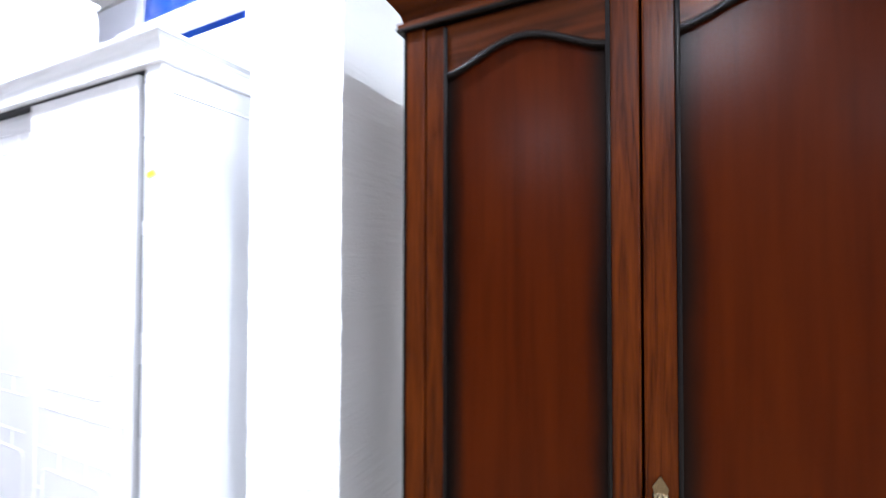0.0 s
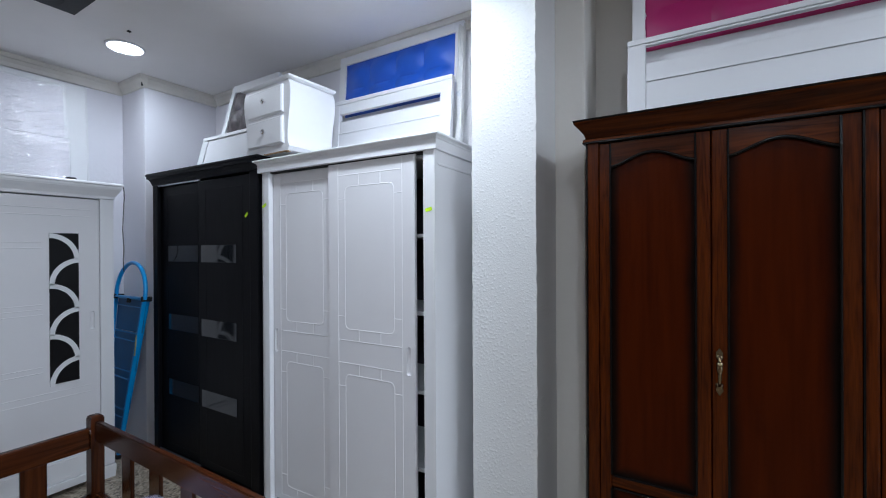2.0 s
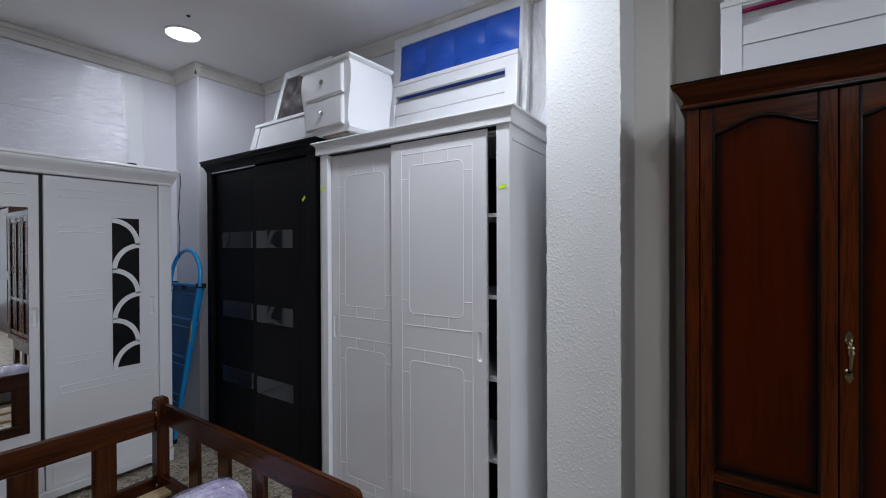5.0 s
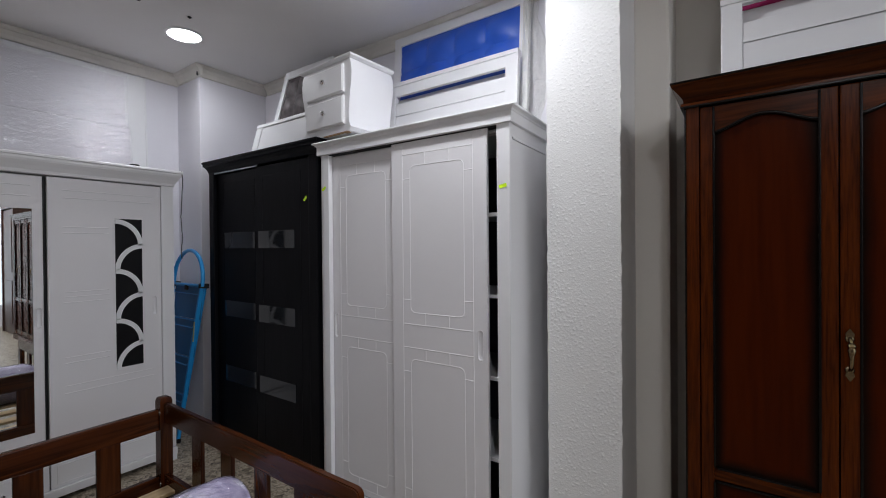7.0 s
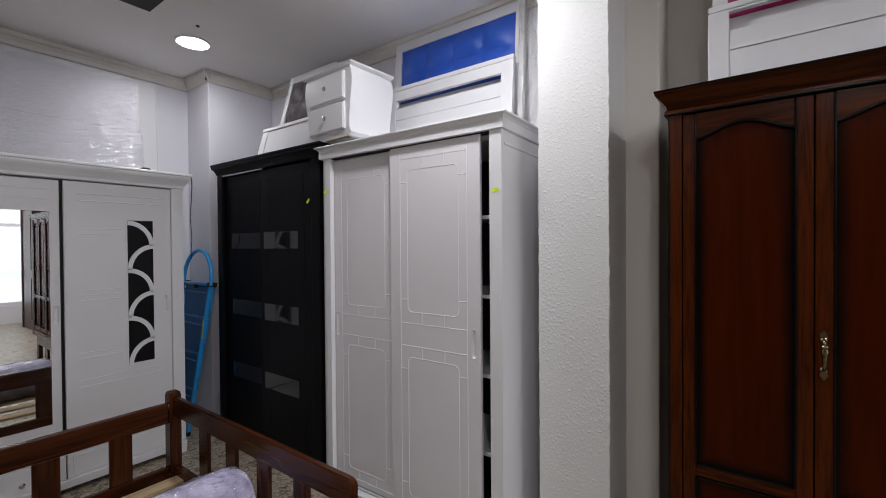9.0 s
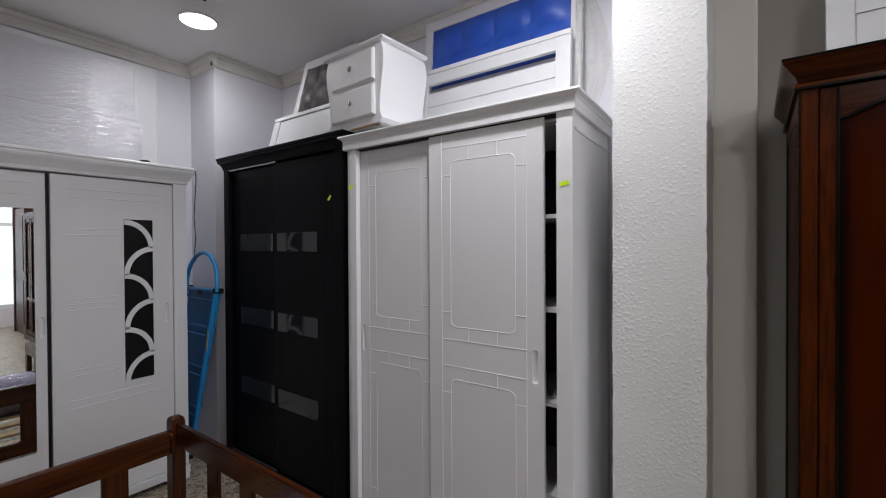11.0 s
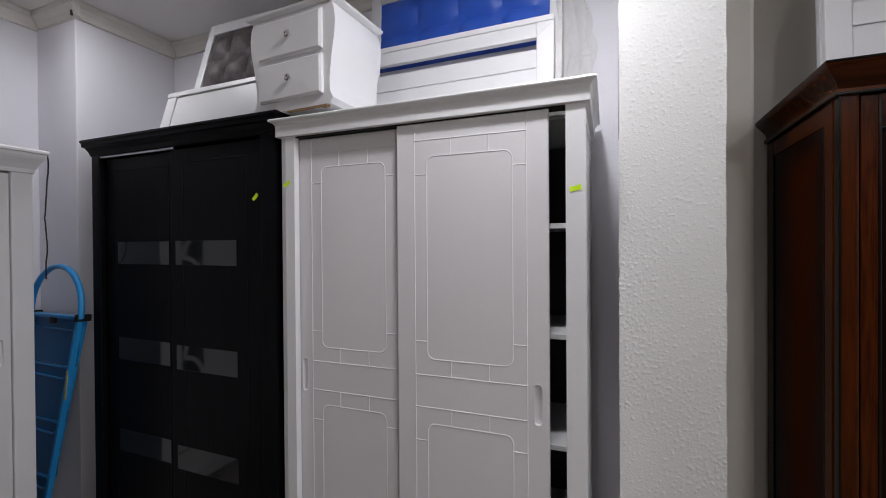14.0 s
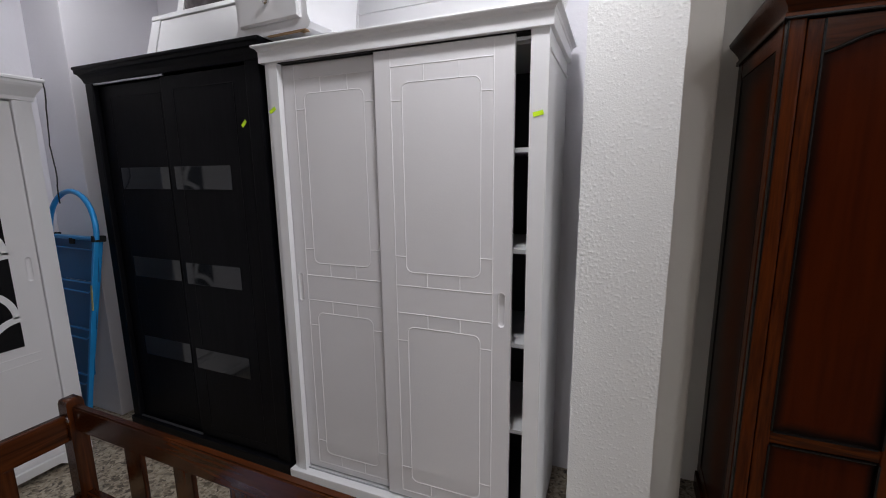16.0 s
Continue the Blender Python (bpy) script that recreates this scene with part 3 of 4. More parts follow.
front = part("door", slotted_door(-0.684, -0.118, 0.010, 0.028, 0.08, 2.029, -0.155, 0.96, 1.10), M_WHITE_DOOR, ww)
tagged(part("routed_groove", door_lines(-0.610, -0.192, 0.010), M_BEAD, front), kind="stuff")
slot_handle(front, -0.155, 0.010, 0.96, 1.10)

# ---- black wardrobe with glass inserts ----
bw = thing("sliding_wardrobe", "black stained two-door sliding wardrobe with black glass inserts", "wardrobe", pose(-2.52, -0.035, 0, 0, 0, 0.4))
BW = 1.262
part("side_panel", box(0.001, 0.024, 0.031, 0.56, 0, 2.06), M_BLACK, bw)
part("side_panel", box(BW - 0.024, BW - 0.001, 0.031, 0.56, 0, 2.06), M_BLACK, bw)
part("back_panel", box(0.024, BW - 0.024, 0.545, 0.555, 0.02, 2.05, 0.001), M_INNER, bw)
for x0, x1 in ((0.0, 0.062), (BW - 0.085, BW)):
    part("post", box(x0, x1, -0.002, 0.03, 0.075, 2.06, 0.005), M_BLACK, bw)
part("cornice", cornice(0, BW, 0.0, 0.56, [(0.0, 2.06), (0.004, 2.064), (0.010, 2.085), (0.022, 2.105), (0.032, 2.110), (0.032, 2.128), (0.038, 2.132), (0.038, 2.142), (0.034, 2.146)]), M_BLACK, bw)
part("plinth", box(-0.006, BW + 0.004, -0.016, 0.06, 0.0, 0.075, 0.004), M_BLACK, bw)
part("top_track", box(0.062, 0.625, 0.004, 0.014, 2.049, 2.0595, 0.001), M_ALU, bw, "aluminium sliding track")
part("bottom_track", box(0.062, 0.60, 0.006, 0.016, 0.075, 0.083, 0.001), M_ALU, bw, "aluminium sliding track")
for x0, x1, y in ((0.064, 0.64, 0.030), (0.600, 1.175, 0.008)):
    dr = part("door", box(x0, x1, y, y + 0.018, 0.085, 2.046, 0.003), M_BLACK, bw)
    frame_bm = bmesh.new()
    bead(frame_bm, [(x0 + 0.085, 1.98), (x1 - 0.085, 1.98), (x1 - 0.085, 0.14), (x0 + 0.085, 0.14), (x0 + 0.085, 1.98)], y, 0.003, 0.0012)
    tagged(part("routed_groove", frame_bm, M_BLACK, dr), kind="stuff")
    for z in (1.488, 0.984, 0.500):
        gx0 = x0 + 0.10 if x0 < 0.3 else x0 + 0.034
        part("glass_insert", box(gx0, gx0 + 0.395, y - 0.004, y + 0.004, z, z + 0.117, 0.0015), M_GLASSBLK, dr, "glossy black glass insert")


# ---- white wardrobe with mirror and scallop insert, against the side wall ----
mw = thing("sliding_wardrobe", "white sliding wardrobe with mirror door and black scalloped insert", "wardrobe", pose(-2.47, -0.312, 0, 0, 0, 90))
# local x runs along the front towards the room's depth, local -y faces the shop
MW = 1.36
X = lambda y: y + 0.312  # noqa: E731
part("side_panel", box(-0.022, -0.001, 0.031, 0.58, 0.0, 1.92), M_WHITE, mw)
part("side_panel", box(-MW + 0.001, -MW + 0.022, 0.031, 0.58, 0.0, 1.92), M_WHITE, mw)
part("back_panel", box(-MW + 0.022, -0.022, 0.565, 0.575, 0.02, 1.91, 0.001), M_WHITE, mw)
for x0, x1 in ((-0.078, 0.0), (-MW, -MW + 0.078)):
    part("post", box(x0, x1, -0.004, 0.03, 0.09, 1.925, 0.004), M_WHITE, mw)
part("cornice", cornice(-MW, 0.0, 0.0, 0.585, [(0.0, 1.925), (0.008, 1.928), (0.010, 1.945), (0.022, 1.968), (0.036, 1.992), (0.040, 2.004), (0.040, 2.016), (0.048, 2.020), (0.048, 2.030), (0.044, 2.036)]), M_WHITE, mw)
# drawer band and footed plinth
part("drawer_rail", box(-MW + 0.022, -0.022, 0.004, 0.05, 0.235, 0.262, 0.002), M_WHITE, mw)
for x0, x1 in ((-0.672, -0.078), (-MW + 0.078, -0.678)):
    dw = part("drawer", box(x0, x1, 0.004, 0.024, 0.085, 0.232, 0.004), M_WHITE, mw)
    lb = bmesh.new()
    bead(lb, [(x0 + 0.03, 0.105), (x1 - 0.03, 0.105), (x1 - 0.03, 0.213), (x0 + 0.03, 0.213), (x0 + 0.03, 0.105)], 0.004, 0.003)
    tagged(part("routed_groove", lb, M_BEAD, dw), kind="stuff")
    if x0 < -1:
        part("knob", lathe([(0.006, 0), (0.006, 0.008), (0.015, 0.013), (0.016, 0.02), (0.010, 0.026)], "-Y", (-0.878, 0.004, 0.142)), M_CHROME, dw, "round metal knob", smooth=True)
pl = box(-MW, 0.006, -0.012, 0.02, 0.035, 0.083, 0.004)
for x in (-0.006, -MW + 0.14):
    merge(pl, loft([[(x - 0.14 + s, y, z) for s, z in ((0.0, 0.037), (0.146, 0.037), (0.146, 0.0), (0.05, 0.0))] for y in (-0.012, 0.02)]))
part("plinth", pl, M_WHITE, mw)
bm = box(-0.672, -0.078, 0.003, 0.008, 0.262, 0.268, 0.001)
part("bottom_track", bm, M_ALU, mw, "aluminium sliding track")
dr = part("door", slotted_door(-0.672, -0.080, 0.008, 0.026, 0.27, 1.918, X(-0.433), 1.04, 1.165), M_WHITE_DOOR, mw)
ln = bmesh.new()
a0, a1, a2 = X(-0.915), X(-0.445), X(-0.690)
for z, x1 in ((1.845, a1), (1.800, a1), (1.625, a2), (1.590, a2), (1.235, a2), (1.205, a2), (1.172, a2), (0.842, a2), (0.808, a2), (0.672, a1), (0.628, a1)):
    bead(ln, [(a0, z), (x1, z)], 0.008)
tagged(part("routed_groove", ln, M_BEAD, dr), kind="stuff")
gx0, gx1, gz0, gz1 = X(-0.656), X(-0.506), 0.722, 1.686
part("glass_insert", box(gx0, gx1, 0.004, 0.012, gz0, gz1, 0.001), M_BLKPANEL, dr, "black glass insert")
st, wd, wide = (gz1 - gz0) / 6, 0.015, gx1 - gx0
for k in range(6):
    cx, sg = (gx0, 1) if k % 2 == 0 else (gx1, -1)
    cz, r = gz1 - 0.012 - (k + 1) * st, st * 0.97
    rings = []
    for j in range(15):
        a = radians(90 * j / 14)
        ca, sa = math.cos(a), math.sin(a)
        ring = []
        for rr, yy in ((r - wd, 0.0045), (r - wd, -0.001), (r + wd, -0.001), (r + wd, 0.0045)):
            px = min(max(cx + sg * rr * ca * min(1, wide * 0.96 / st), gx0), gx1)
            ring.append((px, yy, min(cz + rr * sa, gz1)))
        rings.append(ring)
    part("scallop", loft(rings), M_WHITE, dr, "white curved scallop band")
slot_handle(dr, X(-0.433), 0.008, 1.04, 1.165)
dl = part("door", slotted_door(-MW + 0.08, -0.687, 0.030, 0.048, 0.27, 1.918, X(-1.022), 1.04, 1.155), M_WHITE_DOOR, mw)
part("mirror", box(-MW + 0.15, X(-1.046), 0.026, 0.032, 0.44, 1.727, 0.001), M_MIRROR, dl, "clear mirror panel")
ln = bmesh.new()
for z in (1.86, 1.80):
    bead(ln, [(-MW + 0.15, z), (X(-1.05), z)], 0.030)
tagged(part("routed_groove", ln, M_BEAD, dl), kind="stuff")
slot_handle(dl, X(-1.022), 0.030, 1.04, 1.155)
# Black strip added to draw the shade in the gap between the doors.
part("brush_strip", box(-0.6865, -0.6735, 0.032, 0.036, 0.27, 1.918, 0.001), M_BLKPLASTIC, mw, "black strip standing in for shade between the doors")


# ---- brown carved wardrobe with arched door panels ----
def arch(x0, x1, z, rise, n=24):
    """Curved top of a panel: low shoulders, a round hump in the middle."""
    pts = []
    for k in range(n + 1):
        u = k / n
        pts.append((x0 + (x1 - x0) * u, z + rise * (0.5 - 0.5 * math.cos(2 * math.pi * u)) ** 0.8))
    return pts


def ribbon(pts, w, y, h):
    """A rounded moulding band along (x, z) points."""
    bm = bmesh.new()
    rows = []
    for i, (x, z) in enumerate(pts):
        xa, za = pts[max(0, i - 1)]
        xb, zb = pts[min(len(pts) - 1, i + 1)]
        d = math.hypot(xb - xa, zb - za)
        nx, nz = -(zb - za) / d, (xb - xa) / d
        rows.append([bm.verts.new((x + nx * w * s, y - h * q, z + nz * w * s)) for s, q in ((-1, 0), (-0.7, 0.75), (-0.2, 1), (0.3, 0.9), (0.7, 0.5), (1, 0))])
    for a, b in zip(rows, rows[1:]):
        for j in range(5):
            bm.faces.new((a[j], b[j], b[j + 1], a[j + 1]))
    bmesh.ops.recalc_face_normals(bm, faces=bm.faces[:])
    return bm


def carved_wardrobe():
    ob = thing("carved_wardrobe", "dark red-brown wooden wardrobe with arched panel doors and brass handles", "wardrobe", group="carved brown wardrobes")
    w, y = 1.633, 0.0
    bm = box(w - 0.025, w - 0.002, 0.036, 0.62, 0.0, 1.99)
    part("side_panel", bm, M_PANEL, ob)
    sd = part("side_panel", box(0.004, 0.025, 0.036, 0.62, 0.0, 1.99), M_PANEL, ob)
    for ya, yb in ((0.036, 0.085), (0.55, 0.62)):
        part("side_stile", box(-0.002, 0.006, ya, yb, 0.09, 1.985, 0.002), M_STILE, sd)
    for za, zb in ((0.09, 0.16), (1.92, 1.985)):
        part("side_rail", box(-0.001, 0.006, 0.085, 0.55, za, zb, 0.002), M_STILE, sd)
    part("side_field", box(0.001, 0.005, 0.086, 0.549, 0.161, 1.919, 0.001), M_FIELD_SIDE, sd, "veneered side, black antiqued edges widened to paint in shade")
    for pts in ([(0.09, 0.165), (0.09, 1.915)], [(0.545, 0.165), (0.545, 1.915)]):
        eb = box(-0.003, 0.006, pts[0][0] - 0.004, pts[0][0] + 0.004, pts[0][1], pts[1][1], 0.002)
        part("dark_edging", eb, M_PATINA, sd)
    part("back_panel", box(0.025, w - 0.025, 0.608, 0.618, 0.02, 1.98, 0.001), M_PANEL, ob)
    for x0, x1 in ((0.0, 0.045), (0.802, 0.838), (w - 0.045, w)):
        ps = part("post", box(x0, x1, -0.002, 0.035, 0.09, 1.99, 0.007), M_STILE, ob)
        part("dark_edging", box(x0 - 0.0015, x0 + 0.004, -0.0035, 0.02, 0.09, 1.985, 0.001), M_PATINA, ps)
    part("plinth", box(-0.012, w + 0.012, -0.02, 0.62, 0.0, 0.09, 0.008), M_RAIL, ob)
    cn = part("cornice", cornice(0.0, w, 0.0, 0.62, [(0.0, 1.982), (0.004, 1.986), (0.012, 1.988), (0.012, 1.998), (0.004, 2.004), (0.008, 2.018), (0.022, 2.036), (0.034, 2.050), (0.040, 2.056), (0.042, 2.064)]), M_RAIL, ob, smooth=True)
    part("dark_edging", cornice(0.0, w, 0.0, 0.62, [(0.042, 2.0642), (0.044, 2.068), (0.043, 2.072), (0.036, 2.074)]), M_PATINA, cn)
    part("dark_edging", cornice(0.0, w, 0.0, 0.619, [(0.011, 1.9815), (0.0135, 1.984), (0.0135, 1.9885), (0.012, 1.9895)]), M_PATINA, cn)
    for d, (x0, x1) in enumerate(((0.047, 0.415), (0.418, 0.800), (0.840, 1.2135), (1.2165, 1.588))):
        dr = part("door", box(x0, x1, 0.016, 0.034, 0.095, 1.978, 0.002), M_PANEL, ob)
        lw, rw = (0.047, 0.044) if d % 2 == 0 else (0.047, 0.047)
        if d == 0:
            lw = 0.040
        part("stile", box(x0, x0 + lw, -0.001, 0.018, 0.095, 1.978, 0.004), M_STILE, dr)
        part("stile", box(x1 - rw, x1, -0.001, 0.018, 0.095, 1.978, 0.004), M_STILE, dr)
        xa, xb = x0 + lw, x1 - rw
        # arched top rail
        pts = arch(xa, xb, 1.885, 0.045)
        rail = bmesh.new()
        lo0, lo1, hi0, hi1 = ([rail.verts.new((x, yy, zz)) for x, zz in line] for line, yy in
                              ((pts, 0.002), (pts, 0.0165), ([(x, 1.978) for x, _ in pts], 0.002), ([(x, 1.978) for x, _ in pts], 0.0165)))
        for i in range(len(pts) - 1):
            rail.faces.new((lo0[i], lo0[i + 1], hi0[i + 1], hi0[i]))
            rail.faces.new((lo0[i], lo1[i], lo1[i + 1], lo0[i + 1]))
        part("top_rail", rail, M_RAIL, dr)
        for za, zb in ((0.655, 0.695), (0.095, 0.16)):
            part("rail", box(xa, xb, 0.003, 0.018, za, zb, 0.004), M_RAIL, dr)
        part("field", box(xa, xb, 0.0125, 0.0165, 0.697, 1.974, 0.001), M_FIELD, dr, "veneered field with black antiqued edges")
        part("field", box(xa, xb, 0.0125, 0.0165, 0.162, 0.653, 0.001), M_FIELD_LOW, dr, "veneered field with black antiqued edges")
        # dark rounded mouldings round the two fields
        part("moulding", ribbon(pts, 0.0075, 0.006, 0.007), M_PATINA, dr, "black antiqued moulding", smooth=True)
        for za, zb in ((0.70, 1.975), (0.165, 0.65)):
            part("moulding", box(xa - 0.003, xa + 0.0045, -0.004, 0.017, za, zb, 0.004), M_PATINA, dr)
            part("moulding", box(xb - 0.0045, xb + 0.003, -0.004, 0.017, za, zb, 0.004), M_PATINA, dr)
        for za in (0.694, 0.646, 0.160):
            part("moulding", box(xa + 0.008, xb - 0.008, -0.001, 0.017, za, za + 0.007, 0.003), M_PATINA, dr)
        if d % 2 == 1:
            hx = x0 + 0.021
            hd = part("handle", tube([(hx, -0.004, 1.20), (hx, -0.022, 1.190), (hx, -0.032, 1.165), (hx, -0.034, 1.148), (hx, -0.030, 1.125), (hx, -0.020, 1.108), (hx, -0.004, 1.10)], 0.0055), M_BRASS, dr, "ornate aged brass handle", smooth=True)
            part("collar", lathe([(0.005, -0.030), (0.0075, -0.018), (0.0105, -0.004), (0.0085, 0.004), (0.0115, 0.010), (0.009, 0.016), (0.004, 0.019)], "Z", (hx, -0.031, 1.170), 14), M_BRASS, hd, "cast leaf-shaped collar", smooth=True)
            for z, s in ((1.196, 1), (1.100, -1)):
                ros = lathe([(0.0, -0.004), (0.010, -0.003), (0.012, 0.001), (0.009, 0.006), (0.005, 0.009)], "-Y", (hx, 0.0, z), 14)
                merge(ros, loft([[(hx + q * ww_, yy, z + s * h) for q in (-1, 1) for yy in ((-0.006, 0.0) if q < 0 else (0.0, -0.006))] for ww_, h in ((0.008, 0.006), (0.011, 0.016), (0.006, 0.024), (0.0015, 0.032))]))
                part("rosette", ros, M_BRASS, hd, smooth=True)
    return ob


cw = carved_wardrobe()
cw.matrix_basis = pose(0.667, 0.075, 0)
copy_thing(cw, pose(2.62, 0.075, 0))
dl1 = tagged(thing("door_1", "dark brown panelled wooden door in the back wall", "door", pose(4.42, 0.10, 0)), kind="structure")
part("leaf", box(0.06, 0.84, 0.02, 0.07, 0.01, 2.2, 0.004), M_DOORWOOD, dl1)
for x0_, x1_ in ((0.0, 0.06), (0.84, 0.90)):
    part("jamb", box(x0_, x1_, 0.0, 0.625, 0.0, 2.3, 0.004), M_DOORWOOD, dl1)
part("head", box(0.06, 0.84, 0.0, 0.625, 2.22, 2.3, 0.004), M_DOORWOOD, dl1)
for z0_, z1_ in ((0.2, 0.95), (1.1, 2.05)):
    part("panel", box(0.18, 0.72, 0.008, 0.022, z0_, z1_, 0.006), M_DOORWOOD, dl1)


# ---- neon stickers ----
def sticker(m):
    bm = bmesh.new()
    rows = []
    for k in range(5):
        u = k / 4
        yy = -0.0012 - 0.002 * (2 * u - 1) ** 2
        rows.append([bm.verts.new((-0.018 + 0.036 * u, yy, z)) for z in (-0.008, 0.008)] + [bm.verts.new((-0.018 + 0.036 * u, yy - 0.0005, z)) for z in (0.008, -0.008)])
    for a, b in zip(rows, rows[1:]):
        for j in range(4):
            bm.faces.new((a[j], a[(j + 1) % 4], b[(j + 1) % 4], b[j]))
    bm.faces.new(rows[0][::-1])
    bm.faces.new(rows[-1])
    bmesh.ops.recalc_face_normals(bm, faces=bm.faces[:])
    ob = solo("price_sticker", bm, M_NEON, "small neon yellow-green blank sticker on a wardrobe", "sticker", "neon stickers")
    ob.matrix_basis = m
    return ob


sticker(pose(-0.031, -0.001, 1.757, 0, -12, 1.4))
sticker(pose(-1.193, -0.029, 1.838, 0, -30, 1.4))
sticker(pose(-1.372, -0.027, 1.792, 0, -45, 0.4))


# ---- white bedside cabinet on top of the wardrobes ----
ns = thing("bedside_cabinet", "white bombe two-drawer bedside cabinet stored on top of the wardrobes", "bedside cabinet", pose(-1.160, -0.045, 2.143, 0, 0, -3))
prof = [(0.190, 0.0), (0.206, 0.02), (0.190, 0.05), (0.188, 0.10), (0.200, 0.19), (0.216, 0.27), (0.220, 0.325), (0.214, 0.370), (0.200, 0.402)]
part("body", loft([[(-a, 0.012 - 0.1 * (a - 0.168), z), (a, 0.012 - 0.1 * (a - 0.168), z), (a - 0.004, 0.335, z), (-a + 0.004, 0.335, z)] for a, z in [(q + 0.012, h) for q, h in prof]]), M_WHITE, ns, smooth=True)
part("top", cornice(-0.222, 0.218, 0.01, 0.335, [(0.0, 0.402), (0.012, 0.405), (0.020, 0.410), (0.022, 0.416), (0.018, 0.422), (0.004, 0.425)]), M_WHITE, ns, smooth=True)
for z0, z1 in ((0.042, 0.200), (0.220, 0.378)):
    dw = part("drawer", loft([[(-w, yy, z0 + g), (w, yy, z0 + g), (w, yy, z1 - g), (-w, yy, z1 - g)] for w, yy, g in ((0.170, 0.012, 0), (0.170, -0.004, 0), (0.162, -0.011, 0.008), (0.160, -0.011, 0.010))]), M_WHITE, ns)
    kb = part("knob", lathe([(0.007, 0), (0.006, 0.009), (0.013, 0.013), (0.016, 0.019), (0.011, 0.025), (0.004, 0.027)], "-Y", (0.012, -0.010, (z0 + z1) / 2), 8), M_CHROME, dw, "faceted crystal chrome knob")
for x in (-0.16, 0.16):
    for y in (0.03, 0.31):
        part("foot", box(x - 0.018, x + 0.018, y - 0.015, y + 0.015, -0.004, 0.006, 0.002), M_TAPE, ns, "brown packing pad")


part("packing_strip", box(-0.03, 0.185, 0.010, 0.03, -0.004, 0.001, 0.001), M_TAPE, ns, "strip of brown cardboard under the front edge")

# ---- headboards and footboards on top of the wardrobes ----
def pad(w, h, nx, nz, puff=0.03):
    """Tufted upholstery field, w by h, bulging towards -y between the tufts."""
    bm = bmesh.new()
    n, mrows = nx * 8, nz * 8
    vs = []
    for i in range(n + 1):
        row = []
        for j in range(mrows + 1):
            u, v = i / n, j / mrows
            b = (abs(math.sin(math.pi * u * nx)) * abs(math.sin(math.pi * v * nz))) ** 0.6
            e = min(1, 6 * min(u, 1 - u)) * min(1, 5 * min(v, 1 - v))
            row.append(bm.verts.new((u * w, -puff * (0.25 + 0.75 * b) * e ** 0.5 - 0.002 * noise.noise((u * 9, v * 7, w)), v * h)))
        vs.append(row)
    for a, b in zip(vs, vs[1:]):
        for j in range(mrows):
            bm.faces.new((a[j], b[j], b[j + 1], a[j + 1]))
    return bm


def slant(ob, w, h, taper):
    """Lean the free upright end inwards towards the top."""
    for o in ob.children if taper else ():
        for v in o.data.vertices:
            x, z = v.co.x + o.location.x, v.co.z + o.location.z
            v.co.x += taper * z / h * (1 - x / w)


def headboard(label, m, w, h, pad_mat, z0, z1, nx, stile=0.055, taper=0.0):
    ob = thing("headboard", label, "headboard", m)
    part("back_board", box(stile, w - stile, 0.012, 0.024, 0.02, h - 0.03, 0.001), M_WHITE, ob)
    for x0 in (0, w - stile):
        part("stile", box(x0, x0 + stile, 0, 0.034, 0, h, 0.004), M_WHITE, ob)
    part("top_rail", box(stile, w - stile, 0, 0.034, h - 0.06, h, 0.004), M_WHITE, ob)
    part("bottom_rail", box(stile, w - stile, 0, 0.034, 0.03, z0, 0.004), M_WHITE, ob)
    p = part("upholstery", pad(w - 2 * stile, z1 - z0, nx, 2, 0.037), pad_mat, ob, smooth=True)
    p.location = (stile, 0.012, z0)
    slant(ob, w, h, taper)
    return ob


def footboard(label, m, w, h, slot0, slot1, stile=0.075, taper=0.0):
    ob = thing("footboard", label, "footboard", m)
    for x0 in (0, w - stile):
        part("stile", box(x0, x0 + stile, 0, 0.03, 0, h - 0.025, 0.004), M_WHITE, ob)
    part("top_rail", box(-0.002, w + 0.002, -0.004, 0.032, h - 0.025, h, 0.004), M_WHITE, ob)
    for x0, x1 in ((0.004, stile), (w - 0.004, w - stile)):
        mitre = bmesh.new()
        bead(mitre, [(x0, h - 0.028), (x1, slot1 + 0.002)] if slot1 - slot0 > 0.01 else [(x0, h - 0.028), (x1, h - 0.06)], -0.0002, 0.0013, 0.0007)
        tagged(part("mitre_joint", mitre, M_BEAD, ob), kind="stuff")
    part("upper_rail", box(stile, w - stile, 0.002, 0.028, slot1, h - 0.026, 0.003), M_WHITE, ob)
    part("panel", box(stile, w - stile, 0.006, 0.024, 0.0, slot0, 0.003), M_WHITE, ob)
    if slot1 - slot0 > 0.01:
        part("panel_bead", box(stile, w - stile, -0.001, 0.008, slot0 - 0.085, slot0 - 0.078, 0.002), M_WHITE, ob)
    slant(ob, w, h, taper)
    return ob


TOPW = 2.109
headboard("white headboard with blue tufted satin panel, wrapped in film", pose(-1.115, 0.475, TOPW, -4, 0, 0), 0.985, 0.80, M_BLUEPAD, 0.367, 0.745, 4)
footboard("white slotted footboard leaning before the blue headboard", pose(-1.10, 0.400, TOPW, -4, 0, 0), 0.945, 0.455, 0.315, 0.365)
TOPB = 2.076
headboard("white headboard with magenta tufted satin panel, wrapped in film", pose(0.775, 0.500, TOPB, -3, 0, 0), 1.42, 0.86, M_PINKPAD, 0.405, 0.80, 5)
footboard("white slotted footboard leaning before the magenta headboard", pose(0.765, 0.430, TOPB, -3, 0, 0), 1.42, 0.44, 0.325, 0.405)
TOPK = 2.148
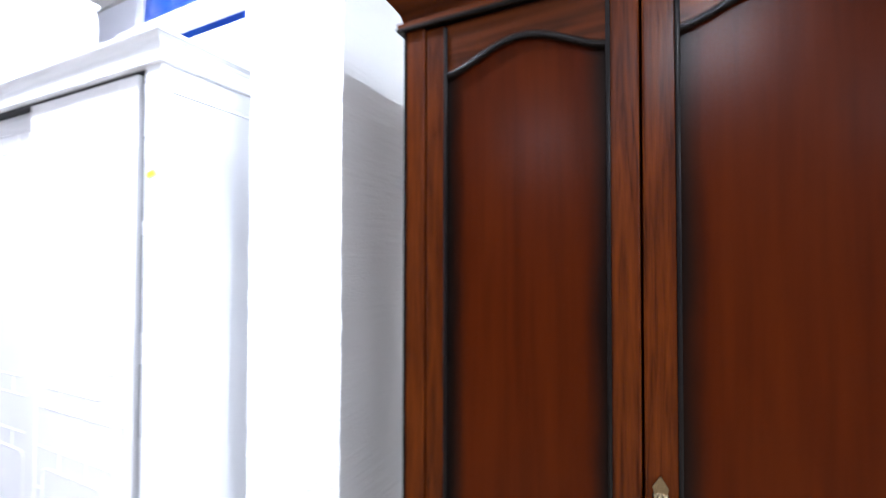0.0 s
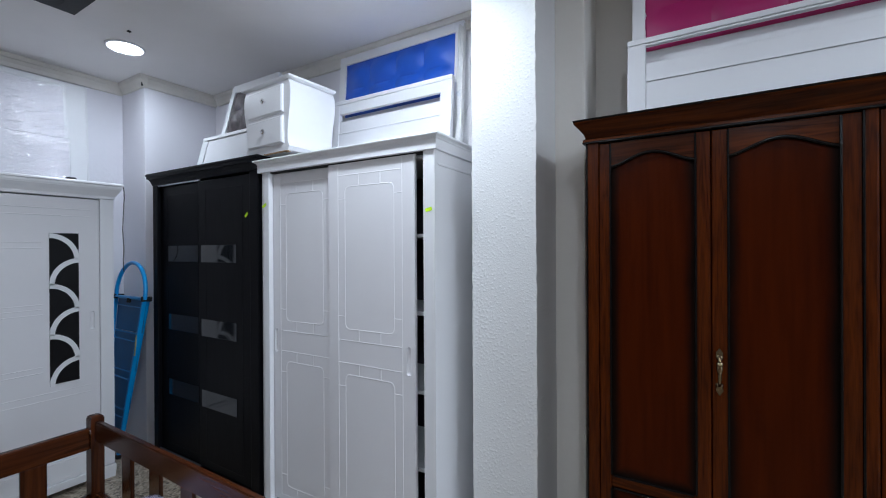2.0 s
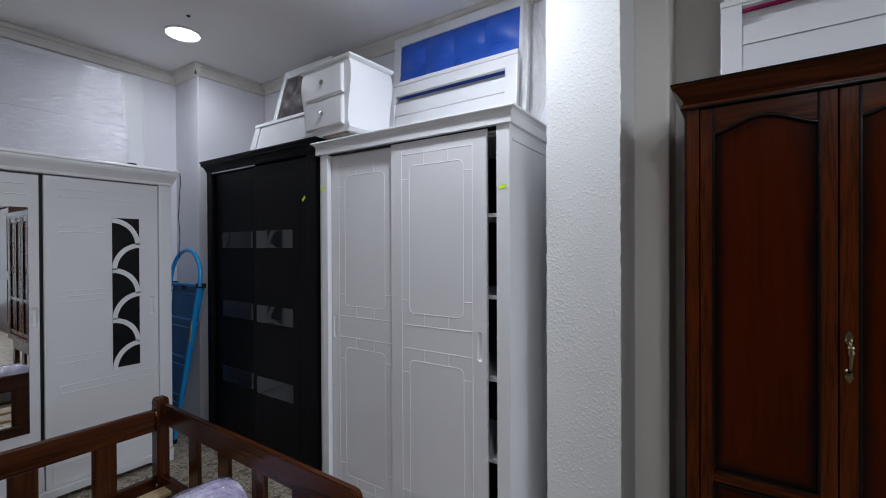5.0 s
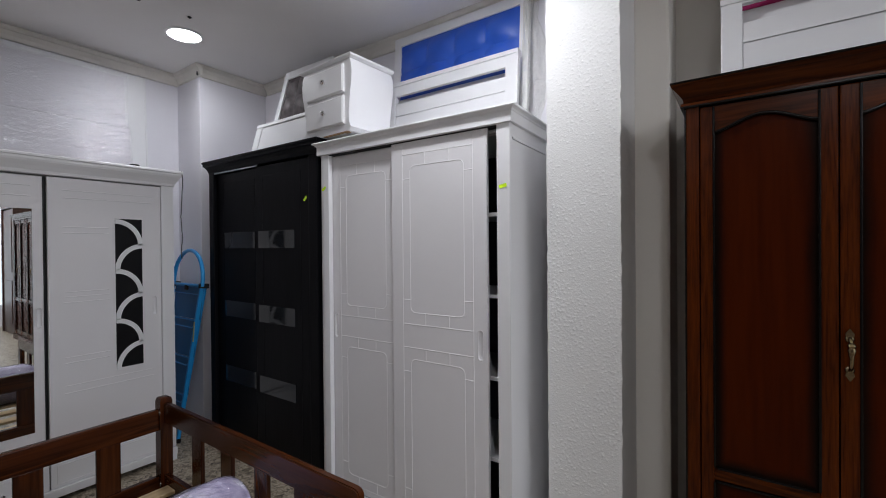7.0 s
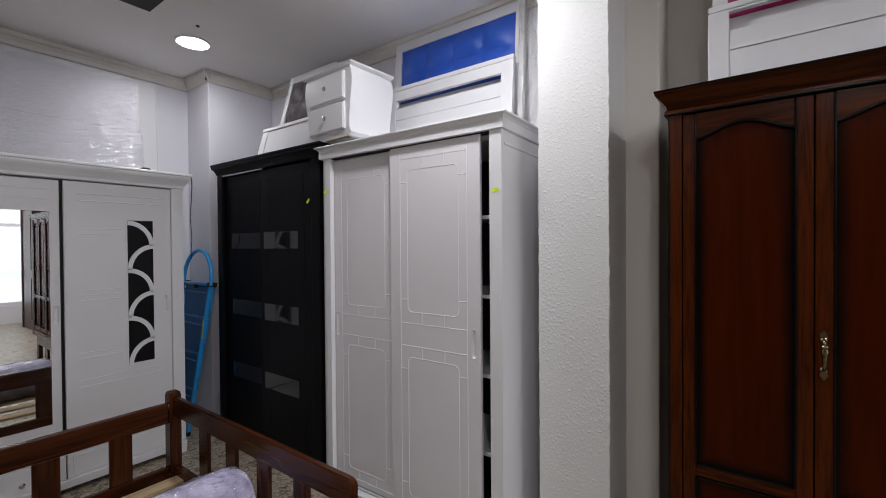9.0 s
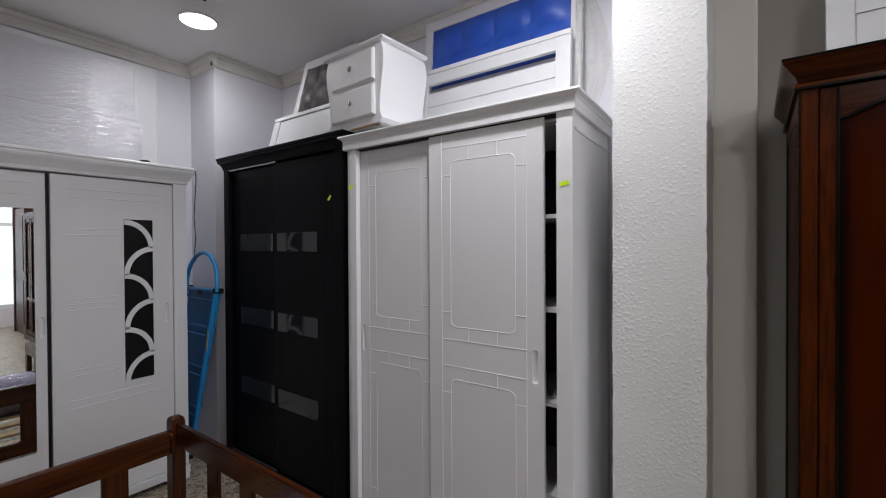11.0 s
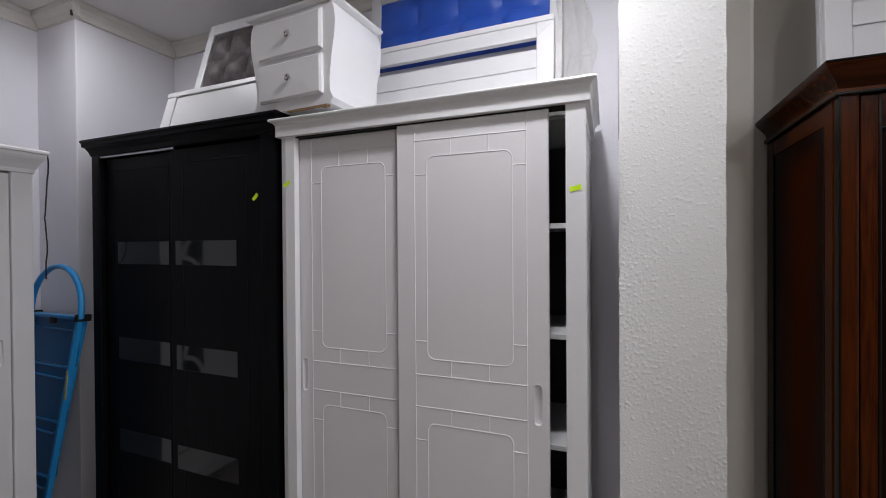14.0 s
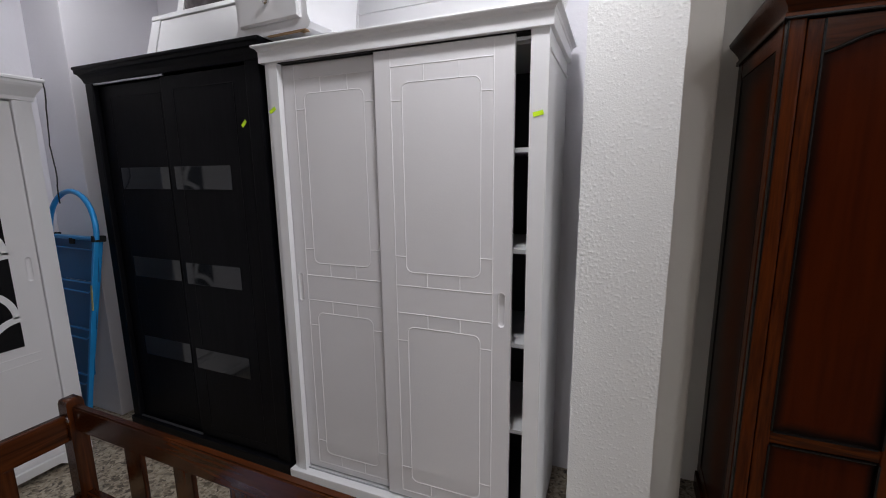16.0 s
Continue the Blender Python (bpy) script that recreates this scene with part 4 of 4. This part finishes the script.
headboard("white headboard with grey crushed velour panel on the black wardrobe", pose(-2.205, 0.225, TOPK, -10, 0, 0), 0.66, 0.715, M_GREYPAD, 0.33, 0.66, 3, taper=0.12)
footboard("white footboard leaning on the black wardrobe", pose(-2.275, 0.14, TOPK, -8, 0, 0), 0.845, 0.278, 0.251, 0.2515, taper=0.07)


# ---- film round the blue headboard ----
def sheet(w, h, fold, seed, n=26, mrows=26, crease=0.004, bulge=0.0):
    bm = bmesh.new()
    vs = []
    for i in range(n + 1):
        row = []
        for j in range(mrows + 1):
            u, v = i / n, j / mrows
            s_, q_ = u * w + 0.5 * v * h, v * h - 0.35 * u * w
            d = noise.noise((u * 3 + seed, v * 4, seed)) * fold + noise.noise((s_ * 14, q_ * 55, seed)) * crease + abs(noise.noise((s_ * 20 + 5, q_ * 26, seed))) * crease
            d = abs(d) + bulge * math.exp(-((u - 0.975) / 0.05) ** 2) * (0.6 + 0.8 * noise.noise((u * 4, v * 9, seed)))
            row.append(bm.verts.new((u * w + 0.3 * d, -abs(d), v * h)))
        vs.append(row)
    for a, b in zip(vs, vs[1:]):
        for j in range(mrows):
            bm.faces.new((a[j], b[j], b[j + 1], a[j + 1]))
    return bm


bm = sheet(0.16, 0.76, 0.095, 3.0, 44, 100, 0.007)
for v in bm.verts:
    v.co.x *= 0.55 + 0.45 * math.sin(math.pi * min(1, max(0.08, v.co.z / 0.62))) + 0.10 * noise.noise((1.0, 4.0, v.co.z * 9))
wrap = solo("packing_film", bm, M_BAG, "loose crumpled clear film hanging beside the blue headboard", "plastic film", smooth=True)
wrap.matrix_basis = pose(-0.150, 0.445, TOPW + 0.002, -6, 0, 8)
wrap.visible_shadow = False

# ---- wrapped boards on the mirror wardrobe ----
TOPM = 2.038
b1 = thing("bed_board", "white bed board wrapped in shiny clear film on the mirror wardrobe", "bed board", pose(-2.90, -0.435, TOPM, 0, -4, 0))
part("board", box(-0.03, 0.0, -1.25, 0, 0, 0.735, 0.006), M_BOARD, b1)
fm = part("film", sheet(1.27, 0.745, 0.010, 5.0, 220, 190, 0.0042, 0.030), M_FILM, b1, "wrinkled clear packing film", smooth=True)
fm.matrix_basis = pose(0.004, 0.006, 0, 0, 0, 90) @ Matrix.Translation((-1.27, 0, 0))
fm.visible_shadow = False
b2 = thing("bed_board", "low white bed board leaning on the mirror wardrobe", "bed board", pose(-2.86, -0.425, TOPM, 0, -4, 0))
part("board", box(-0.022, 0.0, -1.22, 0, 0, 0.345, 0.005), M_BOARD, b2)
fm = part("film", sheet(1.23, 0.35, 0.006, 8.0, 160, 90, 0.002, 0.010), M_FILM, b2, "wrinkled clear packing film", smooth=True)
fm.matrix_basis = pose(0.004, 0.004, 0, 0, 0, 90) @ Matrix.Translation((-1.23, 0, 0))
fm.visible_shadow = False
b3 = thing("bed_board", "plain tall white board standing behind the wrapped boards", "bed board", pose(-3.0, -0.262, TOPM, 0, -3, 0))
part("board", box(-0.02, 0.0, -0.9, 0, 0, 0.80, 0.004), M_WHITE, b3)
part("edge_strip", box(-0.001, 0.004, -0.012, 0, 0, 0.80, 0.002), M_WHITE, b3)
kn = solo("cable_grommet", lathe([(0.028, 0), (0.030, 0.008), (0.022, 0.016), (0.0, 0.018)]), M_BLKPLASTIC, "small round black cap lying on the white cornice", "cap", smooth=True)
kn.location = (-2.47, -0.545, TOPM - 0.002)

# ---- hanging cord ----
rnd = random.Random(4)
pts = [(-2.44, -0.268, 2.04), (-2.50, -0.235, 2.01), (-2.565, -0.205, 1.955), (-2.59, -0.20, 1.90), (-2.60, -0.20, 1.80), (-2.612, -0.20, 1.73), (-2.598, -0.20, 1.64), (-2.592, -0.20, 1.56), (-2.615, -0.195, 1.51), (-2.650, -0.18, 1.46), (-2.68, -0.165, 1.40)]
fine = []
for a, b in zip(pts, pts[1:]):
    for k in range(5):
        fine.append(Vector(a).lerp(Vector(b), k / 5) + Vector((rnd.uniform(-0.002, 0.002), 0, 0)))
solo("hanging_cord", tube(fine, 0.0034, seg=6), M_CORD, "thin dark electric cord hanging from the wardrobe top", "cord", smooth=True)

# ---- folded blue step ladder ----
ld = thing("step_ladder", "folded blue metal step ladder leaning on the corner pilaster", "step ladder", pose(-2.76, -0.13, 0, -5, 0, 0))


def limb(name, a, b, w, d, material=None):
    """A flat bar from a to b in the ladder's plane."""
    a, b = Vector(a), Vector(b)
    ln_ = (b - a).length
    bm_ = box(-w / 2, w / 2, -d / 2, d / 2, 0, ln_, 0.004)
    q = (b - a).to_track_quat("Z", "Y").to_matrix().to_4x4()
    bmesh.ops.transform(bm_, matrix=Matrix.Translation(a) @ q, verts=bm_.verts[:])
    return part(name, bm_, material or M_BLUEPAINT, ld)


limb("front_rail", (0.235, -0.07, 1.225), (0.050, -0.07, 0.012), 0.026, 0.022)
limb("front_rail", (-0.235, -0.07, 1.205), (-0.255, -0.07, 0.012), 0.026, 0.022)
limb("rear_rail", (0.205, -0.03, 1.21), (-0.03, -0.03, 0.012), 0.022, 0.018)
limb("rear_rail", (-0.205, -0.03, 1.19), (-0.215, -0.03, 0.012), 0.022, 0.018)
hoop = [(-0.225, -0.07, 1.20)] + [(0.005 + 0.235 * math.cos(radians(a)), -0.07, 1.24 + 0.235 * math.sin(radians(a))) for a in range(180, -1, -12)] + [(0.235, -0.07, 1.20)]
part("hoop_rail", tube(hoop, 0.015), M_BLUEPAINT, ld, smooth=True)
for z0, z1, xa, xb in ((0.945, 1.20, -0.222, 0.215), (0.655, 0.942, -0.228, 0.165), (0.365, 0.652, -0.234, 0.12), (0.08, 0.362, -0.24, 0.075)):
    sp_ = part("step", box(xa, xb - 0.012, -0.056, -0.044, z0, z1, 0.004), M_BLUESTEP, ld)
    lip = [(xa + 0.004, -0.058, z1 - 0.045), (xa + 0.02, -0.064, z1 - 0.062), (xb - 0.05, -0.064, z1 - 0.066), (xb - 0.025, -0.060, z1 - 0.05)]
    part("step_lip", tube(lip, 0.005, seg=8), M_BLUEPAINT, sp_, "bright folded step edge", smooth=True)
    part("step_lip", box(xa + 0.01, xb - 0.02, -0.063, -0.055, z1 - 0.012, z1 - 0.002, 0.002), M_BLUEPAINT, sp_)
part("platform_edge", box(-0.235, 0.225, -0.085, -0.035, 1.195, 1.213, 0.005), M_BLUEPAINT, ld)
for x in (-0.225, 0.232):
    part("hinge_cap", box(x - 0.014, x + 0.012, -0.090, -0.02, 1.185, 1.222, 0.006), M_BLKPLASTIC, ld, "black plastic hinge cap")
part("label", box(0.178, 0.196, -0.0835, -0.0805, 0.78, 0.93, 0.001), M_LABEL, ld, "worn yellowish label on the rail").matrix_basis = pose(0, 0, 0)
part("latch", box(0.0, 0.03, -0.09, -0.07, 1.165, 1.20, 0.004), M_BLKPLASTIC, ld)
for x in (0.050, -0.255):
    part("rubber_foot", box(x - 0.018, x + 0.018, -0.085, -0.055, 0.0, 0.03, 0.004), M_BLKPLASTIC, ld)

# ---- child's bed frame ----
BX0, BX1, BY0, BY1 = -1.76, -0.225, -1.56, -0.655
bd = thing("bed", "dark red-brown wooden bed frame with slatted guard rails", "bed", pose(0, 0, 0))
for x, y in ((BX0 + 0.03, BY1 - 0.03), (BX0 + 0.03, BY0 + 0.03)):
    ps = loft([[(x + sx * w, y + sy * w, z) for sx, sy in ((-1, -1), (1, -1), (1, 1), (-1, 1))] for w, z in ((0.029, 0.0), (0.030, 0.01), (0.030, 0.672), (0.026, 0.688), (0.018, 0.694))])
    part("post", ps, M_BED_UP, bd, smooth=True)


def rounded_rail(x0, x1, y0, y1, z0, z1, r=0.03):
    """Side rail whose free upper corner is rounded off."""
    pts_ = [(x0, z0), (x1, z0)] + [(x1 - r + r * math.cos(radians(a)), z1 - r + r * math.sin(radians(a))) for a in range(0, 91, 15)] + [(x0, z1)]
    bm_ = loft([[(x, y, z) for x, z in pts_] for y in (y0, y1)])
    bmesh.ops.bevel(bm_, geom=[e for e in bm_.edges], offset=0.005, segments=2, affect="EDGES")
    return bm_


for y0 in (BY1 - 0.045, BY0 + 0.015):
    part("guard_rail", rounded_rail(BX0 + 0.06, BX1, y0, y0 + 0.03, 0.562, 0.668), M_BED, bd, smooth=True)
    part("side_rail", box(BX0 + 0.06, BX1, y0, y0 + 0.03, 0.17, 0.285, 0.005), M_BED, bd)
    for k in range(5):
        x = -1.405 + 0.272 * k
        part("slat", box(x, x + 0.095, y0 + 0.006, y0 + 0.024, 0.285, 0.562, 0.004), M_BED_UP, bd)
    part("end_upright", box(BX1 - 0.075, BX1, y0 - 0.002, y0 + 0.032, 0.0, 0.562, 0.006), M_BED_UP, bd)
part("end_rail", box(BX0 + 0.012, BX0 + 0.045, BY0 + 0.06, BY1 - 0.06, 0.520, 0.632, 0.006), M_BED_Y, bd)
part("end_rail", box(BX0 + 0.012, BX0 + 0.045, BY0 + 0.06, BY1 - 0.06, 0.185, 0.275, 0.006), M_BED_Y, bd)
for y in (-0.985, -1.275):
    part("slat", box(BX0 + 0.02, BX0 + 0.038, y, y + 0.10, 0.275, 0.520, 0.004), M_BED_UP, bd)
part("foot_rail", box(BX1 - 0.04, BX1 - 0.01, BY0 + 0.05, BY1 - 0.05, 0.17, 0.285, 0.005), M_BED_Y, bd)
for z in (0.615, 0.235):
    part("bolt", lathe([(0.013, 0), (0.013, 0.004), (0.008, 0.007), (0.0, 0.008)], "-Y", (BX0 + 0.05, BY1 - 0.06, z), 12), M_CHROME, bd, "steel bolt head", smooth=True)
for k in range(7):
    x = -1.655 + 0.215 * k
    part("bed_slat", box(x, x + 0.085, BY0 + 0.046, BY1 - 0.046, 0.225, 0.243, 0.003), M_PINE, bd, "pale pine bed slat")

# ---- rolled mattress in film ----
mt = thing("rolled_mattress", "rolled lilac floral mattress in clear film on the bed slats", "mattress", pose(-0.915, 0, 0.243 + 0.148))
bm = bmesh.new()
rows = []
for i in range(41):
    u = i / 40
    y = -0.735 - 0.72 * u
    e = min(1, min(u, 1 - u) * 14) ** 0.5
    ring = []
    for j in range(48):
        a = 2 * math.pi * j / 48
        r = (0.108 + 0.038 * e) * (1 + 0.02 * noise.noise((math.cos(a) * 2, math.sin(a) * 2, y * 9)))
        ring.append(bm.verts.new((r * math.cos(a), y, max(-0.147, r * math.sin(a)))))
    rows.append(ring)
for a, b in zip(rows, rows[1:]):
    for j in range(48):
        bm.faces.new((a[j], a[(j + 1) % 48], b[(j + 1) % 48], b[j]))
bm.faces.new(rows[0][::-1])
bm.faces.new(rows[-1])
bmesh.ops.recalc_face_normals(bm, faces=bm.faces[:])
part("mattress", bm, M_FLORAL, mt, smooth=True)
spiral = [((0.018 + 0.115 * k / 90) * math.cos(k * 0.27), -0.733, (0.018 + 0.115 * k / 90) * math.sin(k * 0.27)) for k in range(91)]
part("roll_edge", tube(spiral, 0.006, seg=6), M_FLORAL, mt, "spiral rolled edge", smooth=True)
bm = bmesh.new()
rows = []
for i in range(51):
    u = i / 50
    y = -0.722 - 0.75 * u
    e = min(1, min(u, 1 - u) * 10) ** 0.5
    ring = []
    for j in range(56):
        a = 2 * math.pi * j / 56
        r = (0.114 + 0.038 * e) + 0.006 * noise.noise((math.cos(a) * 4, math.sin(a) * 4, y * 14))
        ring.append(bm.verts.new((r * math.cos(a), y, max(-0.1475, r * math.sin(a)))))
    rows.append(ring)
for a, b in zip(rows, rows[1:]):
    for j in range(56):
        bm.faces.new((a[j], a[(j + 1) % 56], b[(j + 1) % 56], b[j]))
bmesh.ops.recalc_face_normals(bm, faces=bm.faces[:])
fm = part("film", bm, M_FILM2, mt, "clear packing film", smooth=True)
fm.visible_shadow = False
